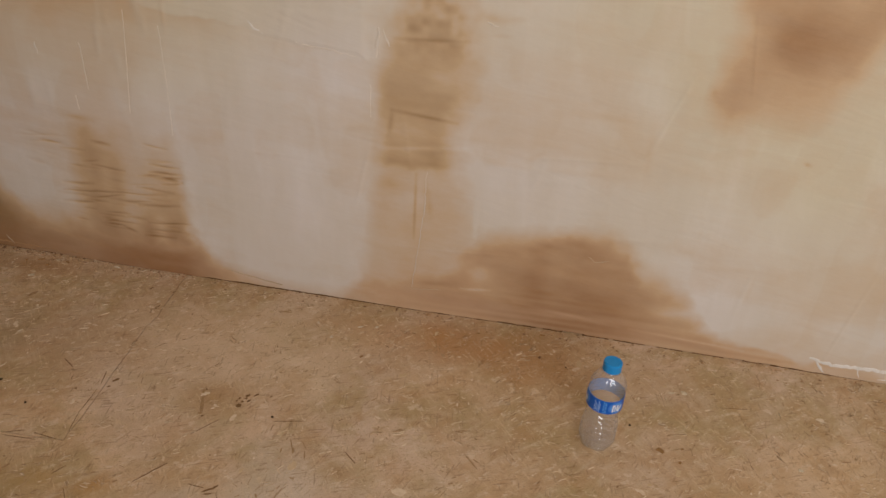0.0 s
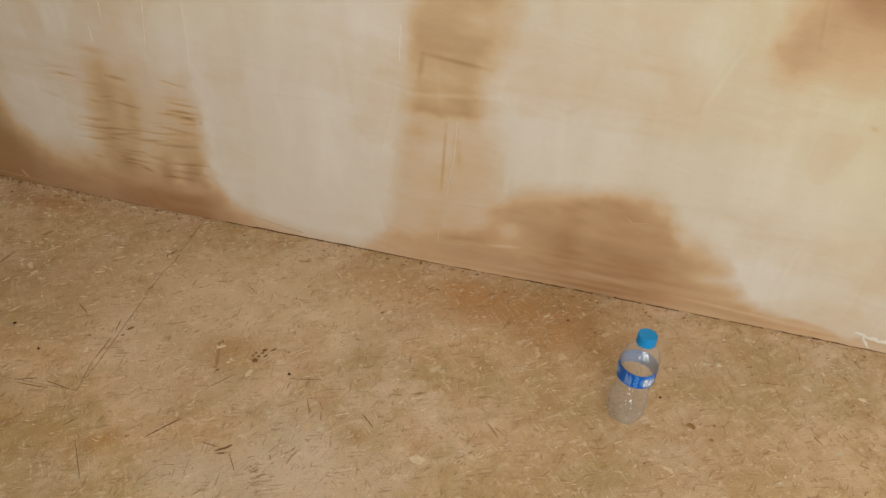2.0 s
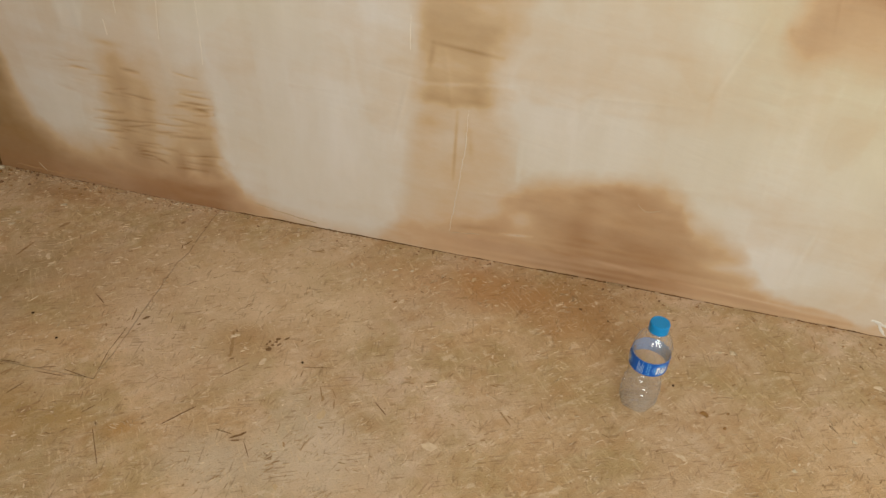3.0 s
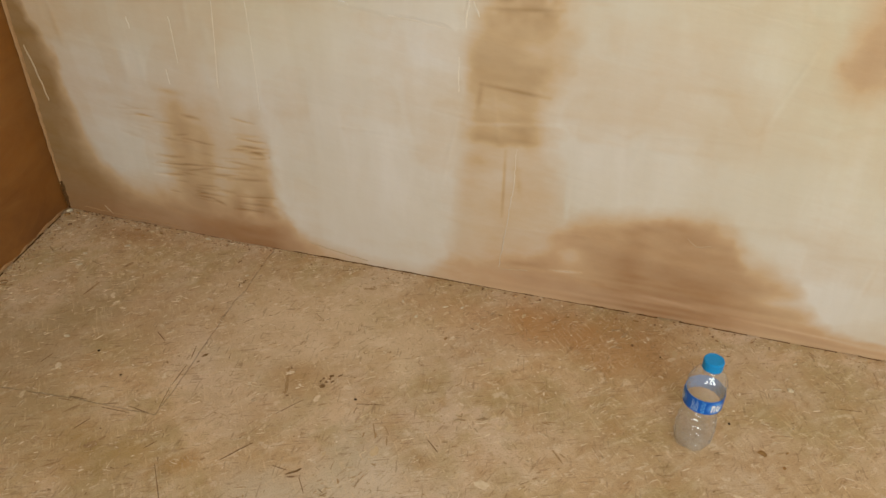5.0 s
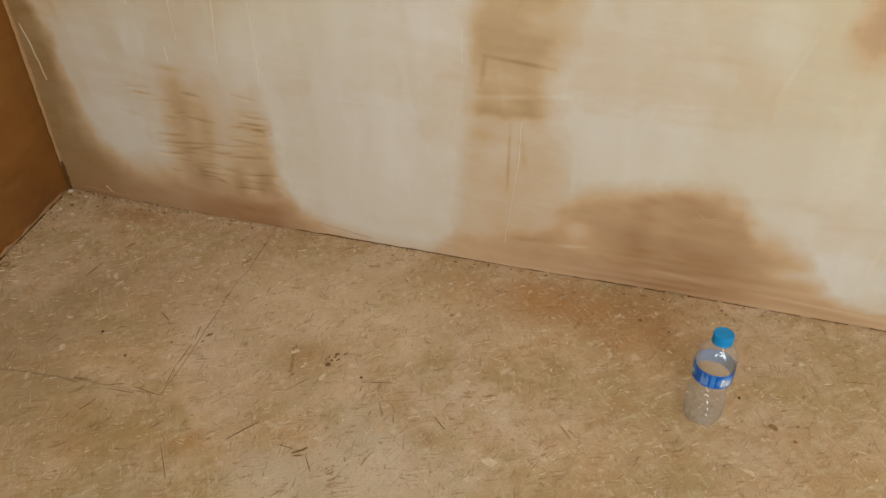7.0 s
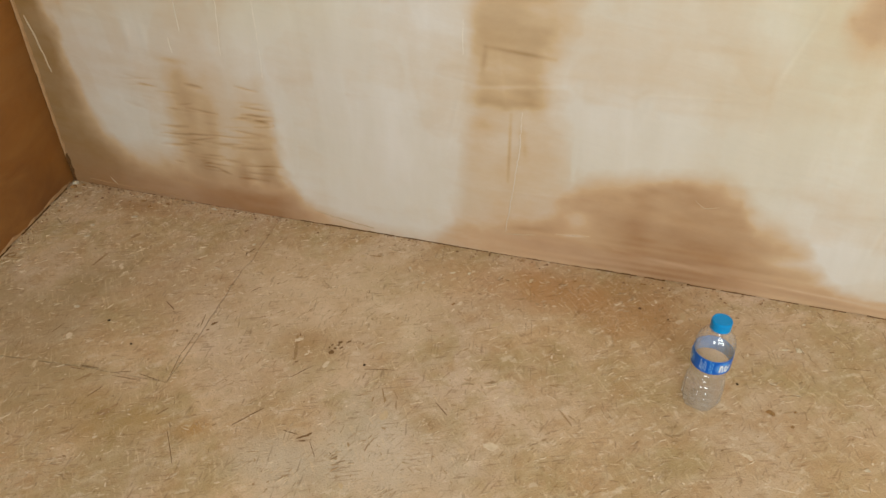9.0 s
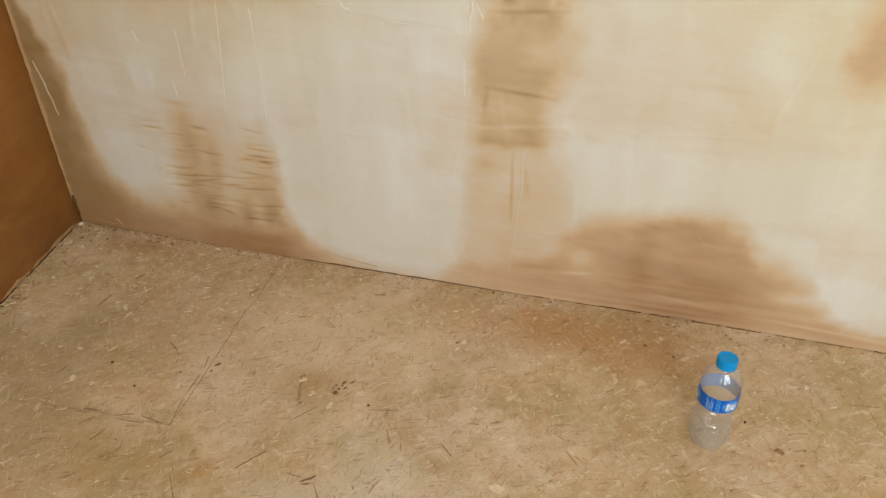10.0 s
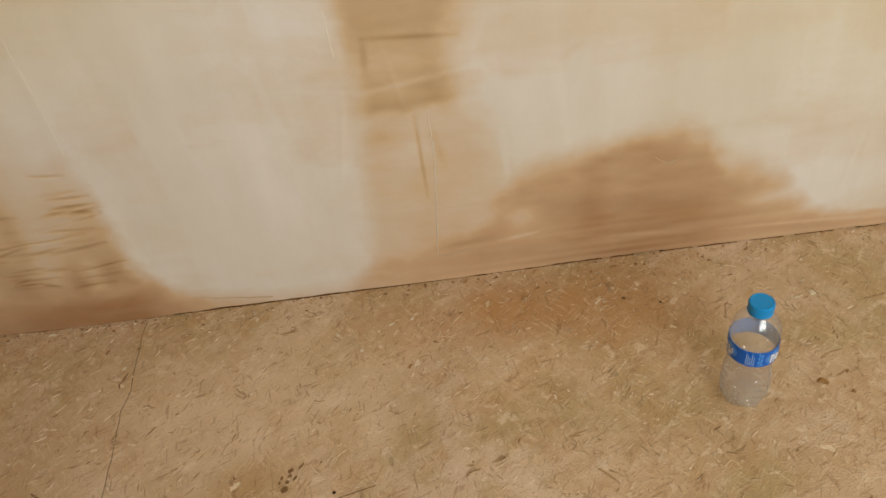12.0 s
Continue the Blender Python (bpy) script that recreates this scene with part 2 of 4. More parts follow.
FLUSH, tree, shader = mat("flush_flake", 0.8)
shader.inputs["Specular IOR Level"].default_value = 0.1
pick = tree.nodes.new("ShaderNodeObjectInfo")
tint = ramp(tree, pick.outputs["Random"], (0.0, (0.56, 0.41, 0.24)), (0.5, (0.64, 0.49, 0.32)), (1.0, (0.73, 0.60, 0.44)))
tree.links.new(mix(tree, ramp(tree, grain(tree, 1.2, 3, 0.6), (0.4, 0.0), (0.7, 0.5)), tint, (0.5, 0.35, 0.2)), shader.inputs["Base Color"])
CLEAR = clear_plastic()
CAPBLUE, LABELBLUE = plastic("blue_cap_plastic", (0.003, 0.25, 0.60), 0.4), plastic("blue_label_film", (0.001, 0.105, 0.49), 0.35)
LABELLIGHT = plastic("light_blue_print", (0.12, 0.38, 0.76), 0.3)
LABELPALE = plastic("pale_blue_print", (0.42, 0.62, 0.85), 0.3)
LINING = plastic("label_back_film", (0.25, 0.39, 0.68), 0.5)
LABELWHITE = plastic("white_print", (0.78, 0.82, 0.86), 0.35)
LABELMID = plastic("mid_blue_print", (0.05, 0.2, 0.62), 0.3)


# ---- mesh helpers ----
def part(name, bm, material, parent=None, label=""):
    """One bmesh as ONE object, under a thing or under a part."""
    data = bpy.data.meshes.new(name)
    bm.to_mesh(data)
    bm.free()
    data.materials.append(material)
    ob = new(name, data)
    ob.parent = parent
    return tagged(ob, label)


def from_lists(name, verts, faces, material, parent=None, smooth=False):
    data = bpy.data.meshes.new(name)
    data.from_pydata(verts, [], faces)
    data.materials.append(material)
    if smooth:
        data.shade_smooth()
    ob = new(name, data)
    ob.parent = parent
    return ob


def box(x0, x1, y0, y1, z0, z1, bm=None):
    bm = bm or bmesh.new()
    made = bmesh.ops.create_cube(bm, size=1)["verts"]
    for v in made:
        v.co = Vector((x0 + (v.co.x + 0.5) * (x1 - x0), y0 + (v.co.y + 0.5) * (y1 - y0), z0 + (v.co.z + 0.5) * (z1 - z0)))
    return bm


def value_noise(x, z, scale, seed):
    """Smooth noise between -1 and 1 over arrays."""
    table = np.random.RandomState(seed).uniform(-1, 1, (64, 64))
    u, v = np.asarray(x) * scale + 17.3, np.asarray(z) * scale + 9.1
    i, j = np.floor(u).astype(int), np.floor(v).astype(int)
    f, g = u - i, v - j
    f, g = f * f * (3 - 2 * f), g * g * (3 - 2 * g)
    at = lambda a, b: table[a % 64, b % 64]
    return (at(i, j) * (1 - f) + at(i + 1, j) * f) * (1 - g) + (at(i, j + 1) * (1 - f) + at(i + 1, j + 1) * f) * g


def rise(low, high, v):
    k = np.clip((v - low) / (high - low), 0, 1)
    return k * k * (3 - 2 * k)


def near_line(x, z, a, b, width):
    """1 on the stroke from a to b, fading over its width and towards its ends."""
    dx, dz = b[0] - a[0], b[1] - a[1]
    k = ((x - a[0]) * dx + (z - a[1]) * dz) / (dx * dx + dz * dz)
    c = np.clip(k, 0, 1)
    away = np.hypot(x - a[0] - c * dx, z - a[1] - c * dz)
    return np.exp(-(away / width) ** 2) * (0.25 + 0.75 * np.sin(np.pi * np.clip(c, 0.05, 0.95)))


# ---- north wall: drying plaster ----
def bow(x):
    """How far the wall lies behind the zero line: it is not quite straight."""
    return np.interp(x, (-0.5, -0.05, 0.1, 0.4, 0.7, 1.4), (0.009, 0.005, 0.008, 0.011, 0.016, 0.016))


def hump(x, z, cx, cz, rx, rz):
    return np.exp(-(((x - cx) / rx) ** 2 + ((z - cz) / rz) ** 2))


def damp_fields(x, z):
    """Damp, redness and sandiness of the plaster over the wall."""
    xw = x + 0.010 * value_noise(x, z, 14, 1) + 0.006 * value_noise(x, z, 40, 2) + 0.003 * value_noise(x, z, 95, 18)
    zw = z + 0.012 * value_noise(x, z, 12, 3) + 0.006 * value_noise(x, z, 36, 4) + 0.003 * value_noise(x, z, 90, 19)
    # along the room corner
    wide = np.interp(zw, (0, 0.10, 0.14, 0.19, 0.24, 0.29, 0.335, 0.37, 0.41, 0.48, 0.8), (0.135, 0.12, 0.100, 0.088, 0.086, 0.086, 0.070, 0.060, 0.034, 0.020, 0.020)) + 0.008 * value_noise(x, z, 26, 40)
    corner = 1 - rise(wide - np.interp(z, (0.1, 0.4), (0.06, 0.02)), wide + np.interp(z, (0.05, 0.2, 0.4), (0.07, 0.044, 0.028)), xw - CORNER)
    # rising damp at the foot
    high = np.interp(xw, (-0.47, -0.3, -0.2, 0.0, 0.03, 0.055, 0.085, 0.13, 0.22, 0.32, 0.36, 0.44, 0.52, 0.56, 0.58, 0.61, 0.655, 0.71, 0.785, 0.815, 0.835, 0.85, 0.9, 0.93, 0.955, 0.985, 1.01, 1.06, 1.16, 1.3, 1.6),
                     (0.098, 0.098, 0.098, 0.09, 0.072, 0.05, 0.038, 0.024, 0.018, 0.028, 0.07, 0.085, 0.115, 0.155, 0.178, 0.192, 0.203, 0.212, 0.220, 0.207, 0.178, 0.156, 0.134, 0.122, 0.098, 0.060, 0.044, 0.034, 0.029, 0.022, 0.03))
    soft = np.interp(x, (-0.5, -0.3, 0.0, 0.05, 0.1, 0.4, 0.6, 0.8, 0.84, 0.93, 0.97, 1.05), (0.052, 0.056, 0.040, 0.034, 0.026, 0.05, 0.046, 0.036, 0.044, 0.046, 0.034, 0.010))
    foot = 1 - rise(high - soft * 1.2, high + soft * 0.9, zw)
    foot *= np.interp(x, (-0.47, -0.2, 0.0, 0.06, 0.12, 0.3, 0.36, 0.45, 0.55, 0.60, 0.65, 0.68, 0.82, 0.86, 0.94, 1.0, 1.1, 1.2), (0.86, 0.78, 0.82, 0.70, 0.46, 0.40, 0.52, 0.60, 0.70, 0.74, 0.77, 0.82, 0.81, 0.74, 0.64, 0.66, 0.55, 0.38))
    foot *= 1 + 0.12 * value_noise(x, z, 13, 13) + 0.07 * value_noise(x * 0.6, z * 2, 45, 14)
    foot *= 1 + 0.10 * hump(x, z, 0.67, 0.14, 0.02, 0.07) - 0.08 * hump(x, z, 0.71, 0.12, 0.02, 0.08)
    foot *= 1 + 0.13 * value_noise(x * 0.035, z, 150, 35) * (1 - rise(0.03, 0.10, z)) * rise(0.3, 0.6, x)
    foot *= 1 - 0.35 * hump(x, z, 0.915, 0.078, 0.04, 0.012)
    foot += 0.10 * (1 - rise(0.035, 0.06, zw)) * rise(-0.22, -0.1, x) * (1 - rise(0.0, 0.06, x))
    # scratched patch
    patch = rise(-0.235, -0.165, xw) * (1 - rise(0.0, 0.045, xw + 0.03 * (zw - 0.15)))
    patch *= np.interp(zw + 0.03 * value_noise(x, z, 18, 5), (0, 0.1, 0.16, 0.22, 0.28, 0.325), (0.64, 0.61, 0.54, 0.44, 0.31, 0.0)) * (1 + 0.25 * value_noise(x * 2, z, 20, 11))
    patch *= 1 - 0.36 * np.exp(-((x + 0.088 - 0.25 * (z - 0.12)) / 0.026) ** 2) * rise(0.06, 0.11, z)
    patch += 0.20 * np.exp(-((x + 0.155 + 0.06 * (z - 0.25)) / 0.018) ** 2) * rise(0.15, 0.2, z) * (1 - rise(0.28, 0.325, z))
    patch += 0.16 * hump(x, z, -0.262, 0.281, 0.05, 0.010)
    # the damp upright strip
    left = np.interp(zw, (0, 0.05, 0.17, 0.23, 0.30, 0.35, 0.43, 0.47, 0.525, 0.56, 0.62, 0.7), (0.340, 0.343, 0.352, 0.356, 0.362, 0.370, 0.373, 0.376, 0.389, 0.412, 0.435, 0.44))
    right = np.interp(zw, (0.0, 0.14, 0.20, 0.255, 0.285, 0.30, 0.35, 0.43, 0.47, 0.52, 0.57, 0.7), (0.60, 0.585, 0.566, 0.560, 0.540, 0.534, 0.530, 0.545, 0.549, 0.545, 0.537, 0.545))
    strip = rise(left - 0.028, left + 0.044, xw) * (1 - rise(right - 0.055, right + 0.028, xw))
    strip *= np.interp(zw, (0, 0.1, 0.18, 0.26, 0.283, 0.296, 0.325, 0.345, 0.40, 0.46, 0.50, 0.56, 0.8), (0.46, 0.40, 0.34, 0.36, 0.42, 0.61, 0.60, 0.50, 0.53, 0.48, 0.58, 0.52, 0.45))
    strip *= 1 + 0.20 * value_noise(x, z, 22, 6) + 0.06 * value_noise(x, z * 2.5, 40, 12) + 0.1 * value_noise(x, z, 34, 17) + 0.26 * value_noise(x, z, 90, 15) * rise(0.46, 0.51, z)
    strip += 0.14 * hump(x, z, 0.40, 0.255, 0.03, 0.02) - 0.08 * hump(x, z, 0.41, 0.355, 0.02, 0.012)
    # stains up on the east side
    tan = rise(0.865, 0.93, xw) * (1 - rise(1.02, 1.10, xw - 0.35 * (zw - 0.45))) * rise(0.385, 0.455, zw + 0.12 * np.abs(xw - 0.97)) * (1 - rise(0.66, 0.78, z))
    stain = 0.46 * tan * (1 + 0.25 * value_noise(x, z, 16, 37)) + 0.30 * hump(xw, zw, 1.0, 0.560, 0.075, 0.062) + 0.18 * hump(xw, zw, 1.07, 0.62, 0.12, 0.07)
    stain += 0.10 * hump(x, z, 0.892, 0.474, 0.016, 0.014) + 0.10 * hump(x, z, 0.895, 0.45, 0.03, 0.03)
    haze = 0.08 + 0.09 * value_noise(x, z, 4.5, 7) + 0.07 * value_noise(x, z, 11, 8) + 0.035 * value_noise(x, z * 0.6, 28, 38)
    haze += 0.06 * rise(0.05, 0.22, value_noise(x, z * 1.4, 8, 50)) + 0.05 * rise(0.1, 0.22, value_noise(x * 1.3, z * 0.8, 15, 51)) - 0.04 * rise(0.1, 0.25, value_noise(x * 0.7, z, 10, 52))
    haze += 0.08 * rise(0.16, 0.26, z) * (1 - rise(-0.12, 0.02, x))
    haze += 0.20 * rise(0.33, 0.45, z) * (1 - rise(-0.05, 0.05, x)) * (0.6 + 0.6 * value_noise(x, z, 9, 9)) + 0.10 * hump(x, z, -0.32, 0.44, 0.10, 0.07)
    haze += 0.10 * hump(xw, zw, 0.74, 0.425, 0.06, 0.022) + 0.08 * hump(xw, zw, 0.72, 0.36, 0.09, 0.05) + 0.10 * hump(x, z, 0.20, 0.05, 0.13, 0.025)
    corner *= 1.02 + 0.13 * value_noise(x, z, 17, 16)
    low = 1 - (1 - corner) * (1 - np.clip(foot, 0, 1))
    damp = np.maximum.reduce((np.where(x < 0.1, low, foot), patch, strip, np.clip(stain, 0, 0.9), haze)) + 0.1 * np.minimum(foot, patch)
    damp -= 0.16 * hump(x, z, 0.22, 0.17, 0.13, 0.13) + 0.16 * hump(x, z, 0.63, 0.27, 0.09, 0.06) + 0.22 * hump(x, z, 1.0, 0.09, 0.07, 0.035) + 0.24 * hump(x, z, 0.568, 0.10, 0.024, 0.022)
    red = np.clip((foot + 0.3 * patch) * np.interp(x, (-0.47, -0.2, 0.0, 0.5), (0.40, 0.75, 0.95, 1.0)) + 0.3 * (1 - rise(0.02, 0.06, z)) + 0.9 * stain + 0.35 * strip * (1 - rise(0.26, 0.3, z)), 0, 1)
    sand = np.clip(0.08 + 0.8 * rise(0.58, 0.9, x) * rise(0.08, 0.4, z) + 0.45 * rise(0.28, 0.42, z) * (1 - rise(0.0, 0.35, x)) + 0.35 * rise(0.42, 0.55, z) + 0.2 * value_noise(x, z, 6, 10), 0, 1)
    return damp, red, sand


def wall_north():
    fine_x, fine_z = np.arange(CORNER, 1.42, 0.002), np.arange(0.0, 0.72, 0.002)
    xs = np.concatenate((fine_x, np.linspace(1.43, EAST + THICK, 24)))
    zs = np.concatenate((fine_z, np.linspace(0.75, HIGH, 30)))
    x, z = np.meshgrid(xs, zs)
    damp, red, sand = damp_fields(x, z)
    y = 0.0012 * value_noise(x, z, 3, 20) + 0.0005 * value_noise(x, z * 1.5, 14, 21)
    rng = np.random.RandomState(5)
    # trowel scratches in the damp patch
    strokes = [((-0.229, 0.126), (-0.170, 0.133)), ((-0.159, 0.158), (-0.013, 0.169)), ((-0.169, 0.142), (-0.098, 0.158)), ((-0.071, 0.141), (0.008, 0.150)), ((-0.058, 0.106), (0.027, 0.115)),
               ((-0.224, 0.150), (-0.122, 0.159)), ((-0.220, 0.167), (-0.160, 0.171)), ((-0.042, 0.213), (0.022, 0.216)), ((-0.039, 0.229), (0.018, 0.228)), ((-0.068, 0.077), (-0.007, 0.081)),
               ((-0.045, 0.268), (0.000, 0.262)), ((-0.155, 0.211), (-0.089, 0.208)), ((-0.110, 0.090), (-0.086, 0.081)), ((-0.300, 0.252), (-0.199, 0.262)), ((-0.271, 0.243), (-0.208, 0.248)), ((-0.146, 0.259), (-0.112, 0.255))]
    for k in range(46):
        cx, cz = rng.uniform(-0.2, 0.0), 0.085 + 0.16 * rng.uniform() ** 1.3
        if cz > 0.19 and -0.13 < cx < -0.05:
            cx += 0.09
        half, tip = rng.uniform(0.010, 0.036), rng.uniform(-0.0015, 0.003)
        strokes.append(((cx - half, cz - tip), (min(cx + half, 0.022), cz + tip)))
    for k in range(9):
        cx, cz = rng.uniform(-0.29, -0.2), rng.uniform(0.2, 0.28)
        strokes.append(((cx - 0.02, cz), (cx + 0.02, cz - 0.003)))
    for k, (a, b) in enumerate(strokes):
        deep = rng.uniform(0.7, 1.0) if k < 16 else rng.uniform(0.2, 0.75)
        s = near_line(x, z + 0.0006 * np.sin(x * 90 + k), a, b, 0.0017 if k % 3 else 0.0027) * deep * (0.5 if k > 61 or k in (13, 14) else 1)
        damp, y = damp + 0.35 * s, y + 0.0016 * s
    # level marks and smears
    for a, b, width, more in (((0.403, 0.387), (0.512, 0.377), 0.003, 0.28), ((0.366, 0.297), (0.528, 0.299), 0.007, 0.12), ((0.449, 0.280), (0.450, 0.155), 0.0025, 0.26), ((0.385, 0.318), (0.529, 0.336), 0.004, -0.14),
                              ((0.405, 0.386), (0.400, 0.345), 0.004, 0.18), ((0.405, 0.502), (0.521, 0.509), 0.003, 0.2), ((0.537, 0.549), (0.569, 0.545), 0.006, 0.25), ((0.569, 0.546), (0.606, 0.551), 0.005, 0.12),
                              ((0.548, 0.522), (0.587, 0.523), 0.003, 0.12), ((0.632, 0.329), (0.655, 0.345), 0.005, 0.10), ((0.816, 0.429), (0.821, 0.30), 0.006, 0.07), ((-0.190, 0.303), (-0.137, 0.300), 0.006, 0.26),
                              ((0.888, 0.480), (0.892, 0.470), 0.005, 0.12), ((0.887, 0.070), (0.95, 0.084), 0.006, -0.08), ((0.64, 0.050), (0.83, 0.030), 0.004, -0.15), ((0.85, 0.030), (1.05, 0.022), 0.003, -0.2),
                              ((0.556, 0.250), (0.557, 0.175), 0.004, -0.25), ((0.455, 0.060), (0.53, 0.070), 0.006, 0.16), ((0.54, 0.062), (0.595, 0.068), 0.003, -0.25), ((0.465, 0.27), (0.478, 0.20), 0.006, 0.12),
                              ((0.69, 0.420), (0.79, 0.412), 0.006, 0.08), ((0.47, 0.56), (0.50, 0.545), 0.012, 0.16), ((0.43, 0.53), (0.44, 0.50), 0.01, 0.14), ((1.046, 0.383), (1.056, 0.379), 0.003, 0.35)):
        s = near_line(x, z, a, b, width)
        damp, y = damp + more * s, y + 0.0008 * more * s
    # a raised trowel edge over the pale field
    edge = np.interp(x, (-0.1, -0.05, 0.0, 0.06, 0.12, 0.16, 0.183, 0.225, 0.253, 0.308, 0.344, 0.36), (0.56, 0.522, 0.508, 0.497, 0.497, 0.500, 0.489, 0.486, 0.477, 0.472, 0.467, 0.460)) + 0.005 * value_noise(x, z, 24, 30) + 0.003 * value_noise(x, z, 70, 33)
    lip = rise(-0.002, 0.004, z - edge) * rise(-0.09, -0.02, x) * (1 - rise(0.35, 0.37, x))
    y -= (0.0003 + 0.0008 * rise(0.15, 0.25, x)) * lip
    damp -= 0.15 * lip * (1 - 0.6 * rise(0.0, 0.06, z - edge))
    under = (1 - lip) * np.exp(-np.clip(edge - z, 0, 1) / 0.035) * rise(-0.03, 0.1, x) * (1 - rise(0.24, 0.32, x))
    damp += 0.20 * under * (0.8 + 0.5 * value_noise(x, z, 20, 34))
    # faint trowel swathes, long and slightly curved
    for k in range(60):
        cx, cz, half = rng.uniform(-0.4, 1.2), rng.uniform(0.1, 0.62), rng.uniform(0.03, 0.12)
        lean = rng.normal(0.05, 0.12) if k % 3 else rng.normal(1.5, 0.2)
        s = near_line(x, z + 0.004 * np.sin(x * 14 + k), (cx - half * math.cos(lean), cz - half * math.sin(lean)), (cx + half * math.cos(lean), cz + half * math.sin(lean)), rng.uniform(0.002, 0.016))
        damp, y = damp + rng.uniform(-0.06, 0.07) * s, y - 0.0004 * s
    # smoother old drips over the west half
    for k in range(16):
        cx, cz = rng.uniform(-0.40, 0.05), rng.uniform(0.36, 0.58)
        s = near_line(x, z, (cx, cz), (cx + rng.uniform(-0.004, 0.008), cz - rng.uniform(0.03, 0.1)), rng.uniform(0.004, 0.009))
        damp, y = damp + rng.uniform(-0.14, 0.12) * s, y - 0.0006 * s
    y += bow(x)
    foot = 0.0008 + 0.0016 * np.clip(value_noise(xs, xs * 0, 9, 31) + 0.8 * value_noise(xs, xs * 0, 70, 32) - 0.15, 0, 1)
    z[0] = foot
    z[1] = np.maximum(z[1], foot + 0.0012)
    n, rows = len(xs), len(zs)
    verts = np.stack((x, y, z), -1).reshape(-1, 3).tolist()
    quads = [(r * n + c, r * n + c + 1, (r + 1) * n + c + 1, (r + 1) * n + c) for r in range(rows - 1) for c in range(n - 1)]
    # the back of the wall and its edges
    k = len(verts)
    rim = list(range(n)) + [r * n + n - 1 for r in range(1, rows)] + [(rows - 1) * n + c for c in range(n - 2, -1, -1)] + [r * n for r in range(rows - 2, 0, -1)]
    m = len(rim)
    verts += [verts[i] for i in rim] + [(verts[i][0], THICK, verts[i][2]) for i in rim]
    quads += [(k + i, k + m + i, k + m + (i + 1) % m, k + (i + 1) % m) for i in range(m)]
    verts += verts[k + m:k + 2 * m]
    quads.append(tuple(range(k + 3 * m - 1, k + 2 * m - 1, -1)))
    ob = from_lists("wall_north", verts, quads, DRYING, smooth=True)
    for name, field in (("damp", damp), ("red", red), ("sand", sand)):
        values = np.zeros(len(verts), np.float32)
        values[:k] = field.reshape(-1)
        values[k:k + m] = values[rim]
        ob.data.attributes.new(name, "FLOAT", "POINT").data.foreach_set("value", values)
    return tagged(ob, "freshly plastered wall drying in pale and brown patches", "wall", kind="structure")


WALL = wall_north()


def ridge(points, width, proud, material, seed=0, name="plaster_ridge"):
    """A tapered, uneven trail of plaster that stands proud of the north wall."""
    rng = np.random.RandomState(seed + 100)
    line = []
    for (x0, z0), (x1, z1) in zip(points, points[1:]):
        steps = max(3, int(math.hypot(x1 - x0, z1 - z0) / 0.006))
        line += [(x0 + (x1 - x0) * i / steps, z0 + (z1 - z0) * i / steps) for i in range(steps)]
    line.append(points[-1])
    verts, faces = [], []
    for i, (x, z) in enumerate(line):
        a, b = line[max(i - 1, 0)], line[min(i + 1, len(line) - 1)]
        d = Vector((b[0] - a[0], b[1] - a[1])).normalized()
        k = i / (len(line) - 1)
        w = width * (0.25 + 0.75 * math.sin(math.pi * min(max(k, 0.04), 0.96)) ** 0.6) * rng.uniform(0.75, 1.2) / 2
        h, s = proud * rng.uniform(0.6, 1.2), rng.uniform(-0.3, 0.3) * min(width, 0.005)
        x, z = x - d.y * s, z + d.x * s
        back = float(bow(x))
        verts += [(x - d.y * w, back + 0.002, z + d.x * w), (x - d.y * w * 0.3, back - h, z + d.x * w * 0.3), (x + d.y * w * 0.3, back - h, z - d.x * w * 0.3), (x + d.y * w, back + 0.002, z - d.x * w)]
        if i:
            q = 4 * i
            faces += [(q - 4 + j, q + j, q + j + 1, q - 3 + j) for j in range(3)]
    faces += [(0, 1, 2, 3), tuple(len(verts) - 4 + j for j in (3, 2, 1, 0))]
    return from_lists(name, verts, faces, material, WALL)


